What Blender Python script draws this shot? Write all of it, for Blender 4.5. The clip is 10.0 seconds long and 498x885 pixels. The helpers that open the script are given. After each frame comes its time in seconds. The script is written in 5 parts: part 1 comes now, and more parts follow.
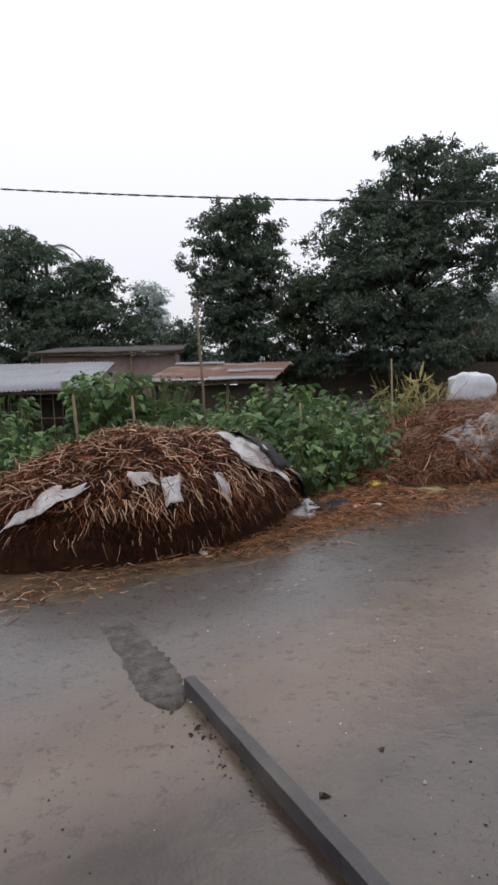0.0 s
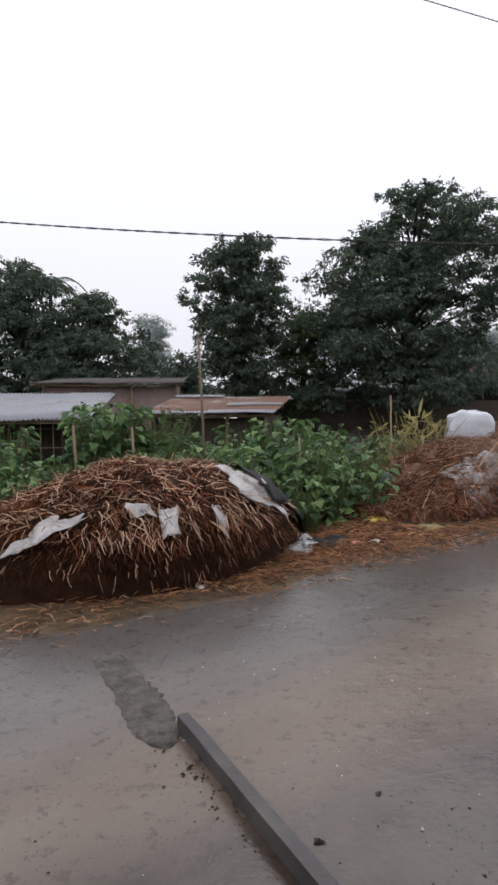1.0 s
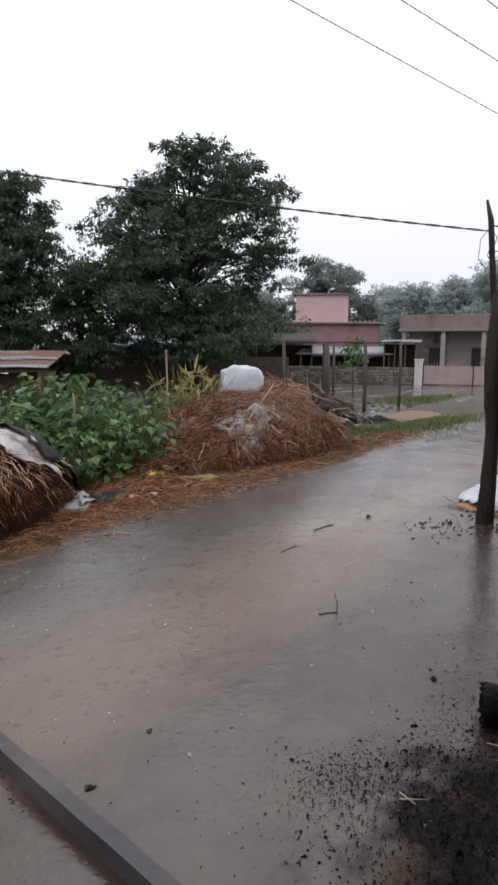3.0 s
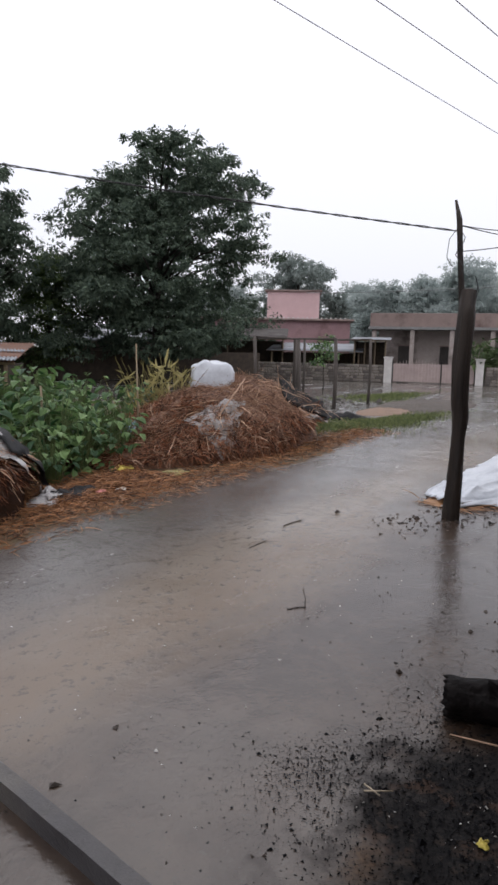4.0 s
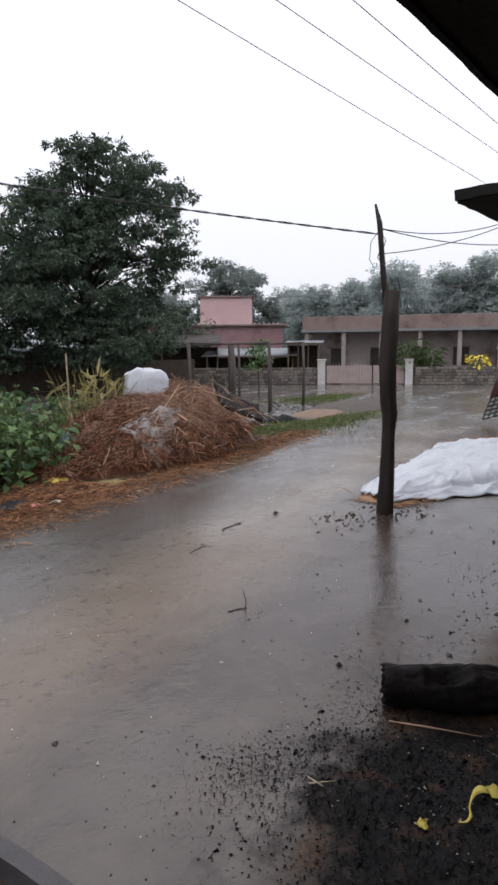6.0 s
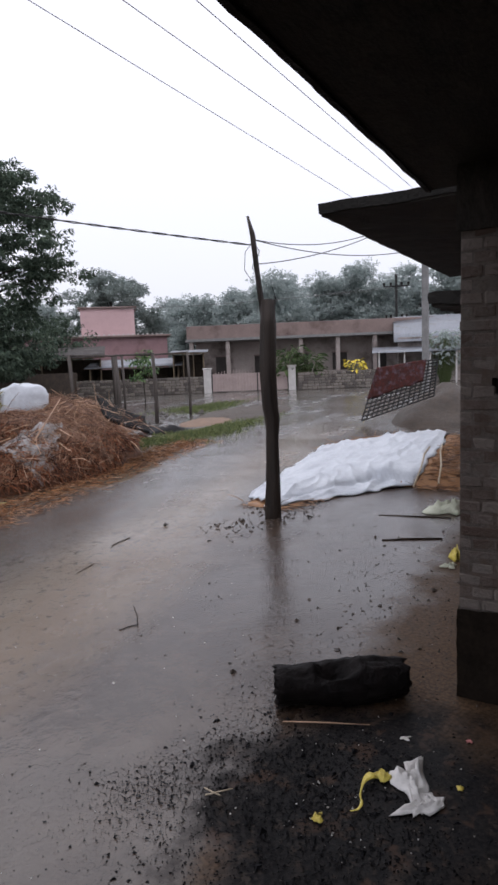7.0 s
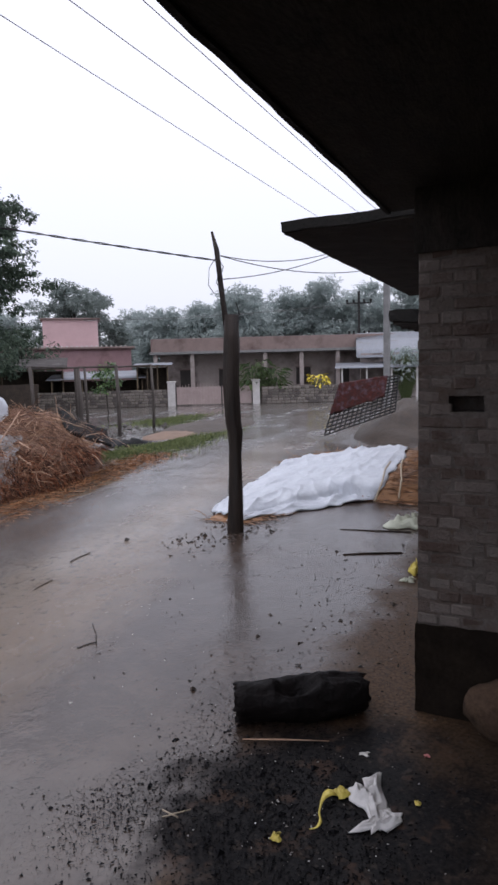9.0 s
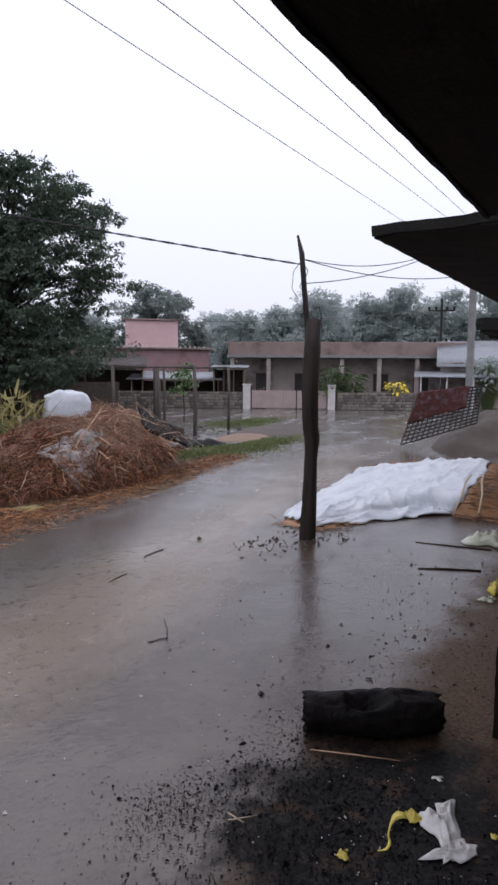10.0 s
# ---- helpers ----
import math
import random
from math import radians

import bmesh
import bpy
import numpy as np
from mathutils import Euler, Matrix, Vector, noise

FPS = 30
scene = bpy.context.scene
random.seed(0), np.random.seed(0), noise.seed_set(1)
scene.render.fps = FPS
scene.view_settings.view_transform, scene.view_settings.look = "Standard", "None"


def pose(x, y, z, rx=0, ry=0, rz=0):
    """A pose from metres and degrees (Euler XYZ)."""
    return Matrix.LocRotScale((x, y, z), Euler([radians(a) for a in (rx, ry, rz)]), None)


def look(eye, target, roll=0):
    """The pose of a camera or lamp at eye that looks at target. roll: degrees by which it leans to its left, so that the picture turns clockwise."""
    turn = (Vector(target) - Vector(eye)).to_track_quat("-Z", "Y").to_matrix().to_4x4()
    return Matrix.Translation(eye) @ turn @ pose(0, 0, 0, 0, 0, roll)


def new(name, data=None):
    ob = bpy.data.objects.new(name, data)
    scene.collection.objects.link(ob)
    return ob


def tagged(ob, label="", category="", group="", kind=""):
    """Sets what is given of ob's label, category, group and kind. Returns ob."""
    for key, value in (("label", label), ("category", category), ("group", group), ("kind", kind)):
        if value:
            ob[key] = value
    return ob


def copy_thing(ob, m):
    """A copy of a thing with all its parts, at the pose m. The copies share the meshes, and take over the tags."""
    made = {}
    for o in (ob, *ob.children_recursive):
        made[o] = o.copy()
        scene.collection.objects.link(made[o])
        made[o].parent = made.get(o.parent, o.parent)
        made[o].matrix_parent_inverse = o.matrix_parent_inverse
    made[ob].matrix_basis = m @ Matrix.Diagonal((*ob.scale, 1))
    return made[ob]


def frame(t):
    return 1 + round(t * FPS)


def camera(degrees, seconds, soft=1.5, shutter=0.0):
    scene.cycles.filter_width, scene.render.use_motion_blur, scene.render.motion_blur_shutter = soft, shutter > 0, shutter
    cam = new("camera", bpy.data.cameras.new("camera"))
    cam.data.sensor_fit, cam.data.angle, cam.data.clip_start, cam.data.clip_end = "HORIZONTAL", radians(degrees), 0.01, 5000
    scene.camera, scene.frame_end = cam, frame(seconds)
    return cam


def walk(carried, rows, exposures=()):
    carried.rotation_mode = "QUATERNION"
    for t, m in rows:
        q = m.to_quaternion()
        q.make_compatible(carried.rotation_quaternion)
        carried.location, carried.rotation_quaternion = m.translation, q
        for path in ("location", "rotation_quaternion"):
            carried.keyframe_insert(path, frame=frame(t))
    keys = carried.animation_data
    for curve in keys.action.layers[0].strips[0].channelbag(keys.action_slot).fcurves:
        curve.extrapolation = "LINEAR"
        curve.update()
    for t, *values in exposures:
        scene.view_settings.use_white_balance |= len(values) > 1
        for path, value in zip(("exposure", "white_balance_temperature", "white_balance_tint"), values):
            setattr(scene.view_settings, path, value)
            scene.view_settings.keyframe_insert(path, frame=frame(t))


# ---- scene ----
cam = camera(43.4, 10.0, soft=2.8)
PATH = [
    (0, (-0.014, -0.504, 1.97), (0.014, 1.479, 1.711), -1.4),
    (0.5, (-0.02, -0.513, 1.97), (-0.013, 1.479, 1.783), -0.8),
    (1, (-0.019, -0.512, 1.972), (0.015, 1.482, 1.819), -0.3),
    (1.5, (0.0, -0.532, 1.967), (0.162, 1.457, 1.828), -0.1),
    (2, (0.026, -0.538, 1.96), (0.351, 1.431, 1.831), -0.2),
    (2.5, (0.06, -0.53, 1.95), (0.605, 1.377, 1.693), -0.1),
    (3, (0.083, -0.535, 1.947), (0.782, 1.316, 1.656), 0.33),
    (3.2, (0.086, -0.535, 1.946), (0.801, 1.313, 1.676), 0.38),
    (4.3, (0.092, -0.531, 1.94), (0.888, 1.275, 1.615), 1.36),
    (4.5, (0.093, -0.531, 1.937), (0.864, 1.283, 1.596), 0.8),
    (5, (0.097, -0.537, 1.931), (0.893, 1.264, 1.582), 1.3),
    (5.5, (0.104, -0.549, 1.93), (0.929, 1.238, 1.577), 0.6),
    (6, (0.124, -0.567, 1.922), (1.084, 1.164, 1.639), -0.58),
    (6.2, (0.132, -0.576, 1.921), (1.182, 1.104, 1.646), -0.88),
    (7.3, (0.173, -0.609, 1.932), (1.449, 0.905, 1.664), -2.43),
    (7.5, (0.175, -0.612, 1.933), (1.466, 0.89, 1.655), -2.27),
    (8, (0.188, -0.61, 1.927), (1.529, 0.843, 1.628), -2.2),
    (8.5, (0.19, -0.608, 1.929), (1.536, 0.842, 1.635), -2.3),
    (9, (0.177, -0.612, 1.939), (1.518, 0.854, 1.715), -1.54),
    (9.5, (0.165, -0.589, 1.938), (1.412, 0.966, 1.774), -1.08),
    (10, (0.155, -0.558, 1.937), (1.32, 1.054, 1.728), 0.45),
]
walk(cam, [(t, look(eye, target, roll)) for t, eye, target, roll in PATH],
     exposures=[(0.0, -0.03, 6620, 14), (2.0, 0.03, 6600, 14), (5.0, 0.05, 6560, 14), (6.5, 0.05, 6480, 15), (8.0, 0.05, 6220, 18), (10.0, 0.0, 6220, 18)])
# world, sun
world = bpy.data.worlds.new("overcast")
scene.world = world
world.use_nodes = True
wn, wl = world.node_tree.nodes, world.node_tree.links
sky = wn.new("ShaderNodeTexSky")
sky.sky_type, sky.sun_disc = "NISHITA", False
sky.sun_elevation, sky.sun_rotation = radians(52), radians(200)
sky.air_density, sky.dust_density = 1.0, 5.0
cloud = wn.new("ShaderNodeMixRGB")
cloud.inputs[0].default_value = 0.985
cloud.inputs[2].default_value = (0.90, 0.935, 1.0, 1)
wl.new(sky.outputs[0], cloud.inputs[1])
# an overcast sky is dimmer towards the horizon than overhead
way = wn.new("ShaderNodeTexCoord")
up = wn.new("ShaderNodeSeparateXYZ")
wl.new(way.outputs["Generated"], up.inputs[0])
rise = wn.new("ShaderNodeMapRange")
rise.inputs["From Min"].default_value, rise.inputs["From Max"].default_value = 0.0, 0.6
rise.inputs["To Min"].default_value, rise.inputs["To Max"].default_value = 0.77, 1.12
wl.new(up.outputs["Z"], rise.inputs[0])
dim = wn.new("ShaderNodeVectorMath")
dim.operation = "SCALE"
wl.new(cloud.outputs[0], dim.inputs[0])
wl.new(rise.outputs[0], dim.inputs["Scale"])
wl.new(dim.outputs[0], wn["Background"].inputs[0])
wn["Background"].inputs[1].default_value = 1.14
sun = new("sun", bpy.data.lights.new("sun", "SUN"))
sun.data.energy, sun.data.angle, sun.data.color = 0.45, radians(40), (1.0, 0.97, 0.93)
sun.matrix_world = pose(0, 0, 30, 38, 0, 160)

# ---- materials ----


def mat(name, c1, c2, scale=6.0, rough=0.7, bump=0.25, fine=60.0, metal=0.0, spec=0.4, vary="", c3=None, stain=1.5, detail=6.0, stretch=(1, 1, 1), rough2=None, translucent=0.0, bump_size=0.02, world_space=False):
    """A surface with two colours mixed by fine noise, large stains of c3, and relief. vary: island, object or nothing."""
    m = bpy.data.materials.new(name)
    m.use_nodes = True
    n, l = m.node_tree.nodes, m.node_tree.links
    b = n["Principled BSDF"]
    tc = n.new("ShaderNodeTexCoord")
    mp = n.new("ShaderNodeMapping")
    mp.inputs["Scale"].default_value = stretch
    l.new(n.new("ShaderNodeNewGeometry").outputs["Position"] if world_space else tc.outputs["Object"], mp.inputs[0])

    def noise_tex(s, d=detail):
        t = n.new("ShaderNodeTexNoise")
        t.inputs["Scale"].default_value, t.inputs["Detail"].default_value, t.inputs["Roughness"].default_value = s, d, 0.65
        l.new(mp.outputs[0], t.inputs["Vector"])
        return t

    t1, t2 = noise_tex(scale), noise_tex(fine, 3.0)
    add = n.new("ShaderNodeMath")
    add.operation = "MULTIPLY_ADD"
    l.new(t2.outputs[0], add.inputs[0])
    add.inputs[1].default_value = 0.5
    l.new(t1.outputs[0], add.inputs[2])
    ramp = n.new("ShaderNodeValToRGB")
    ramp.color_ramp.elements[0].position, ramp.color_ramp.elements[1].position = 0.52, 0.98
    ramp.color_ramp.elements[0].color, ramp.color_ramp.elements[1].color = (*c1, 1), (*c2, 1)
    if vary:
        src = n.new("ShaderNodeNewGeometry").outputs["Random Per Island"] if vary == "island" else n.new("ShaderNodeObjectInfo").outputs["Random"]
        mix = n.new("ShaderNodeMath")
        mix.operation = "MULTIPLY_ADD"
        l.new(src, mix.inputs[0])
        mix.inputs[1].default_value = 0.6
        half = n.new("ShaderNodeMath")
        half.operation = "MULTIPLY"
        half.inputs[1].default_value = 0.6
        l.new(add.outputs[0], half.inputs[0])
        l.new(half.outputs[0], mix.inputs[2])
        l.new(mix.outputs[0], ramp.inputs[0])
    else:
        l.new(add.outputs[0], ramp.inputs[0])
    colour = ramp.outputs[0]
    if c3:
        t3 = noise_tex(stain, 5.0)
        r3 = n.new("ShaderNodeValToRGB")
        r3.color_ramp.elements[0].position, r3.color_ramp.elements[1].position = 0.5, 0.68
        l.new(t3.outputs[0], r3.inputs[0])
        mx = n.new("ShaderNodeMixRGB")
        l.new(r3.outputs[0], mx.inputs[0])
        l.new(colour, mx.inputs[1])
        mx.inputs[2].default_value = (*c3, 1)
        colour = mx.outputs[0]
    l.new(colour, b.inputs["Base Color"])
    rr = n.new("ShaderNodeMapRange")
    rr.inputs["From Min"].default_value, rr.inputs["From Max"].default_value = 0.35, 0.65
    rr.inputs["To Min"].default_value, rr.inputs["To Max"].default_value = rough, rough2 if rough2 is not None else min(1, rough + 0.15)
    l.new(t1.outputs[0], rr.inputs[0])
    l.new(rr.outputs[0], b.inputs["Roughness"])
    b.inputs["Metallic"].default_value = metal
    b.inputs["Specular IOR Level"].default_value = spec
    if bump:
        bp = n.new("ShaderNodeBump")
        bp.inputs["Strength"].default_value, bp.inputs["Distance"].default_value = bump, bump_size
        l.new(add.outputs[0], bp.inputs["Height"])
        l.new(bp.outputs[0], b.inputs["Normal"])
    if translucent:
        tr = n.new("ShaderNodeBsdfTranslucent")
        l.new(colour, tr.inputs[0])
        ms = n.new("ShaderNodeMixShader")
        ms.inputs[0].default_value = translucent
        l.new(b.outputs[0], ms.inputs[1])
        l.new(tr.outputs[0], ms.inputs[2])
        l.new(ms.outputs[0], n["Material Output"].inputs[0])
    return m


ROAD_O, ROAD_U, ROAD_N = Vector((-2.0, 4.4, 0)), Vector((0.827, 0.562, 0)), Vector((0.562, -0.827, 0))
HOUSE_O, HOUSE_D, HOUSE_E = Vector((3.127, 1.245, 0)), Vector((0.927, 0.375, 0)), Vector((0.375, -0.927, 0))


def wet_ground():
    """Mud-coated concrete and asphalt under a film of rain water: each zone by its place on the plan, with ragged
    edges, and the veranda's shade put into the colour.
    """
    m = bpy.data.materials.new("wet_ground")
    m.use_nodes = True
    n, l = m.node_tree.nodes, m.node_tree.links
    b = n["Principled BSDF"]
    geo = n.new("ShaderNodeNewGeometry")

    def noise_tex(s, d=6.0, r=0.6, stretch=None):
        t = n.new("ShaderNodeTexNoise")
        t.inputs["Scale"].default_value, t.inputs["Detail"].default_value, t.inputs["Roughness"].default_value = s, d, r
        src = geo.outputs["Position"]
        if stretch:
            mp = n.new("ShaderNodeMapping")
            mp.vector_type = "TEXTURE"
            mp.inputs["Rotation"].default_value = (0, 0, math.atan2(ROAD_U.y, ROAD_U.x))
            mp.inputs["Scale"].default_value = stretch
            l.new(src, mp.inputs[0])
            src = mp.outputs[0]
        l.new(src, t.inputs["Vector"])
        return t.outputs[0]

    def math_node(op, a, c, e=None):
        t = n.new("ShaderNodeMath")
        t.operation = op
        for k, v in enumerate((a, c, e)):
            if v is None:
                continue
            if isinstance(v, (int, float)):
                t.inputs[k].default_value = v
            else:
                l.new(v, t.inputs[k])
        return t.outputs[0]

    def along(origin, way):
        s = n.new("ShaderNodeVectorMath")
        s.operation = "SUBTRACT"
        l.new(geo.outputs["Position"], s.inputs[0])
        s.inputs[1].default_value = origin
        d = n.new("ShaderNodeVectorMath")
        d.operation = "DOT_PRODUCT"
        l.new(s.outputs[0], d.inputs[0])
        d.inputs[1].default_value = way
        return d.outputs["Value"]

    def step(v, lo, hi):
        t = n.new("ShaderNodeMapRange")
        t.interpolation_type = "SMOOTHSTEP"
        l.new(v, t.inputs[0])
        t.inputs["From Min"].default_value, t.inputs["From Max"].default_value = lo, hi
        return t.outputs[0]

    def mix(f, a, c):
        t = n.new("ShaderNodeMixRGB")
        l.new(f, t.inputs[0])
        for k, v in ((1, a), (2, c)):
            if isinstance(v, tuple):
                t.inputs[k].default_value = (*v, 1)
            else:
                l.new(v, t.inputs[k])
        return t.outputs[0]

    def far_from(x, y, sx, sy):
        mp = n.new("ShaderNodeMapping")
        mp.vector_type = "TEXTURE"
        mp.inputs["Location"].default_value, mp.inputs["Scale"].default_value = (x, y, 0), (sx, sy, 1000)
        l.new(geo.outputs["Position"], mp.inputs[0])
        ln = n.new("ShaderNodeVectorMath")
        ln.operation = "LENGTH"
        l.new(mp.outputs[0], ln.inputs[0])
        return ln.outputs["Value"]

    big, mid, fine, flow = noise_tex(0.55), noise_tex(2.6), noise_tex(45.0, 4.0), noise_tex(0.8, 6.0, 0.6, (3.2, 1.0, 1.0))
    wobble = math_node("SUBTRACT", flow, 0.5)
    across = math_node("MULTIPLY_ADD", wobble, 2.2, along(ROAD_O, ROAD_N))
    inward = math_node("MULTIPLY_ADD", math_node("SUBTRACT", mid, 0.5), 0.9, along(HOUSE_O, HOUSE_E))
    mud = mix(step(mid, 0.35, 0.7), (0.037, 0.023, 0.0165), (0.067, 0.045, 0.032))
    mud = mix(step(big, 0.45, 0.65), mud, (0.055, 0.041, 0.032))
    asphalt = mix(step(fine, 0.35, 0.7), (0.086, 0.076, 0.070), (0.118, 0.105, 0.096))
    silt = mix(step(flow, 0.42, 0.62), (0.138, 0.098, 0.066), (0.172, 0.140, 0.109))
    base = mix(step(across, 1.1, 2.3), asphalt, silt)
    base = mix(step(across, 2.4, 3.4), base, mud)
    verge = mix(step(mid, 0.3, 0.7), (0.07, 0.05, 0.032), (0.12, 0.085, 0.05))
    ahead = along(ROAD_O, ROAD_U)
    field = math_node("MULTIPLY", step(across, 0.15, -0.1), step(ahead, 15.5, 13.5))
    base = mix(field, base, verge)
    base = mix(step(ahead, 13.0, 19.0), base, mix(step(flow, 0.4, 0.62), (0.085, 0.078, 0.07), (0.14, 0.125, 0.108)))
    dirt = mix(step(fine, 0.3, 0.7), (0.040, 0.024, 0.014), (0.100, 0.060, 0.034))
    in_yard = step(inward, -0.85, -0.4)
    base = mix(in_yard, base, dirt)
    ash = math_node("MULTIPLY_ADD", math_node("SUBTRACT", mid, 0.5), 1.3, far_from(2.05, 1.05, 0.98, 0.82))
    # earth below the veranda roof, darkened in colour to imitate its shade
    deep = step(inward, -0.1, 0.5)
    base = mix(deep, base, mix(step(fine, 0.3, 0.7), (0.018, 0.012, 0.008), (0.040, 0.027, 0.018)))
    soot = mix(step(fine, 0.35, 0.65), (0.002, 0.002, 0.0026), (0.012, 0.010, 0.0095))
    soot = mix(math_node("MULTIPLY", step(noise_tex(5.0, 3.0), 0.56, 0.66), 0.8), soot, (0.050, 0.029, 0.019))
    base = mix(step(ash, 1.05, 0.6), base, soot)
    dimple = noise_tex(9.0, 5.0, 0.7)
    base = mix(math_node("MULTIPLY", step(dimple, 0.54, 0.66), 0.62), base, (0.046, 0.033, 0.025))
    base = mix(math_node("MULTIPLY", step(noise_tex(38.0, 2.0), 0.66, 0.70), 0.5), base, (0.03, 0.024, 0.02))
    speck = step(noise_tex(17.0, 2.0), 0.645, 0.69)
    base = mix(math_node("MULTIPLY", speck, 0.55), base, (0.05, 0.04, 0.032))
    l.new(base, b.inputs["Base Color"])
    film = step(math_node("ADD", math_node("MULTIPLY", flow, 0.55), math_node("ADD", math_node("MULTIPLY", big, 0.25), math_node("MULTIPLY", mid, 0.2))), 0.40, 0.58)
    rough = math_node("MULTIPLY_ADD", film, -0.21, 0.29)
    rough = math_node("MULTIPLY_ADD", math_node("MAXIMUM", in_yard, step(ash, 1.05, 0.6)), 0.38, rough)
    l.new(math_node("MULTIPLY_ADD", field, 0.3, rough), b.inputs["Roughness"])
    dull = math_node("MAXIMUM", in_yard, math_node("MAXIMUM", math_node("MULTIPLY", step(ash, 1.05, 0.6), 1.0), field))
    l.new(math_node("MULTIPLY_ADD", dull, -0.43, 0.52), b.inputs["Specular IOR Level"])
    bp = n.new("ShaderNodeBump")
    bp.inputs["Strength"].default_value, bp.inputs["Distance"].default_value = 0.32, 0.017
    l.new(math_node("ADD", math_node("MULTIPLY", fine, 0.3), math_node("MULTIPLY_ADD", dimple, 0.8, mid)), bp.inputs["Height"])
    l.new(bp.outputs[0], b.inputs["Normal"])
    return m


M_GROUND = wet_ground()
M_LEAF = mat("tree_leaf", (0.066, 0.094, 0.072), (0.125, 0.165, 0.118), 0.6, 0.75, 0, 5, vary="island", translucent=0.3, spec=0.12)
M_LEAF_PALE = mat("pale_leaf", (0.05, 0.08, 0.035), (0.11, 0.15, 0.065), 0.6, 0.7, 0, 5, vary="island", translucent=0.3, spec=0.12)
# rain haze is put into these two leaf colours, more into the second
M_LEAF_MID = mat("half_hazed_leaf", (0.22, 0.26, 0.245), (0.29, 0.33, 0.31), 0.5, 0.8, 0, 4, vary="island", translucent=0.4, spec=0.08)
M_LEAF_FAR = mat("haze_paled_leaf", (0.35, 0.40, 0.385), (0.42, 0.47, 0.455), 0.4, 0.9, 0, 3, vary="island", translucent=0.5, spec=0.0)
M_CROP = mat("crop_leaf", (0.024, 0.072, 0.024), (0.175, 0.28, 0.10), 3, 0.4, 0.2, 30, vary="island", translucent=0.3)
M_CROP_DRY = mat("dry_leaf", (0.22, 0.19, 0.07), (0.38, 0.33, 0.14), 3, 0.6, 0.2, 30, vary="island", translucent=0.3)
M_STEM = mat("green_stem", (0.06, 0.10, 0.03), (0.14, 0.17, 0.07), 9, 0.6)
# bark of far trunks, paled to carry the haze
M_BARK_FAR = mat("haze_paled_bark", (0.16, 0.17, 0.165), (0.24, 0.25, 0.245), 5, 0.8, 0.4, 40)
M_BARK = mat("bark", (0.015, 0.012, 0.010), (0.042, 0.034, 0.028), 5, 0.8, 0.6, 40, stretch=(1, 1, 0.25))
M_STRAW_DARK = mat("dark_brown_stalk", (0.008, 0.003, 0.0015), (0.07, 0.026, 0.011), 3, 0.6, 0.2, 40, vary="island", spec=0.1)
M_BOARD = mat("tarred_sheet", (0.004, 0.004, 0.004), (0.014, 0.013, 0.013), 5, 0.7, 0.5, 40, spec=0.1)
M_STRAW = mat("wet_straw", (0.022, 0.0065, 0.003), (0.27, 0.098, 0.045), 3, 0.5, 0.2, 40, vary="island", spec=0.15)
M_STRAW_PALE = mat("pale_stalk", (0.06, 0.024, 0.014), (0.62, 0.41, 0.275), 3, 0.45, 0.2, 40, vary="island", spec=0.2)
M_HEAP = mat("dark_brown_straw", (0.014, 0.006, 0.003), (0.055, 0.024, 0.012), 9, 0.7, 0.9, 70, c3=(0.03, 0.011, 0.006), bump_size=0.05, spec=0.1)
M_CHAFF = mat("chaff", (0.085, 0.038, 0.023), (0.215, 0.112, 0.068), 14, 0.7, 0.8, 90, c3=(0.13, 0.07, 0.045), bump_size=0.03)
M_CHAFF_STRAND = mat("chaff_strand", (0.055, 0.024, 0.014), (0.42, 0.25, 0.16), 6, 0.6, 0.2, 60, vary="island", spec=0.15)
M_GREY_SHEET = mat("rotten_grey_sheet", (0.15, 0.135, 0.125), (0.34, 0.32, 0.31), 5, 0.5, 0.6, 40, c3=(0.11, 0.085, 0.07), stain=4, spec=0.4)
M_PLASTIC = mat("weathered_plastic_sheet", (0.27, 0.26, 0.255), (0.50, 0.485, 0.48), 5, 0.35, 0.5, 40, c3=(0.15, 0.12, 0.10), stain=3, spec=0.6)
M_TARP = mat("white_tarpaulin", (0.48, 0.51, 0.555), (0.66, 0.69, 0.73), 2.2, 0.3, 0.45, 16, c3=(0.46, 0.485, 0.53), stain=1.6, spec=0.45, translucent=0.1)
M_BLACK = mat("black_polythene", (0.005, 0.005, 0.006), (0.014, 0.014, 0.015), 6, 0.5, 0.3, 50, spec=0.2)
M_YELLOW = mat("yellow_plastic", (0.45, 0.34, 0.05), (0.66, 0.55, 0.12), 7, 0.35, 0.3)
M_BEAM = mat("wet_concrete_beam", (0.022, 0.020, 0.021), (0.075, 0.070, 0.072), 7, 0.3, 0.3, 80, c3=(0.09, 0.08, 0.07))
M_CEMENT = mat("fresh_cement", (0.030, 0.026, 0.022), (0.19, 0.172, 0.15), 11, 0.55, 1.0, 60, bump_size=0.05)
M_POST = mat("dark_wet_wood", (0.007, 0.005, 0.004), (0.034, 0.022, 0.015), 6, 0.55, 0.8, 50, stretch=(1, 1, 0.15), bump_size=0.03)
M_CHAR = mat("charred_wood", (0.0015, 0.0012, 0.0012), (0.012, 0.009, 0.0085), 9, 0.5, 0.9, 45, bump_size=0.02, spec=0.10)
M_BAMBOO = mat("weathered_bamboo", (0.10, 0.075, 0.05), (0.25, 0.19, 0.12), 6, 0.6, 0.4, 40, stretch=(1, 1, 0.3), vary="object")
M_TIN = mat("corrugated_iron", (0.13, 0.14, 0.16), (0.28, 0.30, 0.33), 1.5, 0.35, 0.15, 20, metal=0.4, c3=(0.16, 0.15, 0.15))
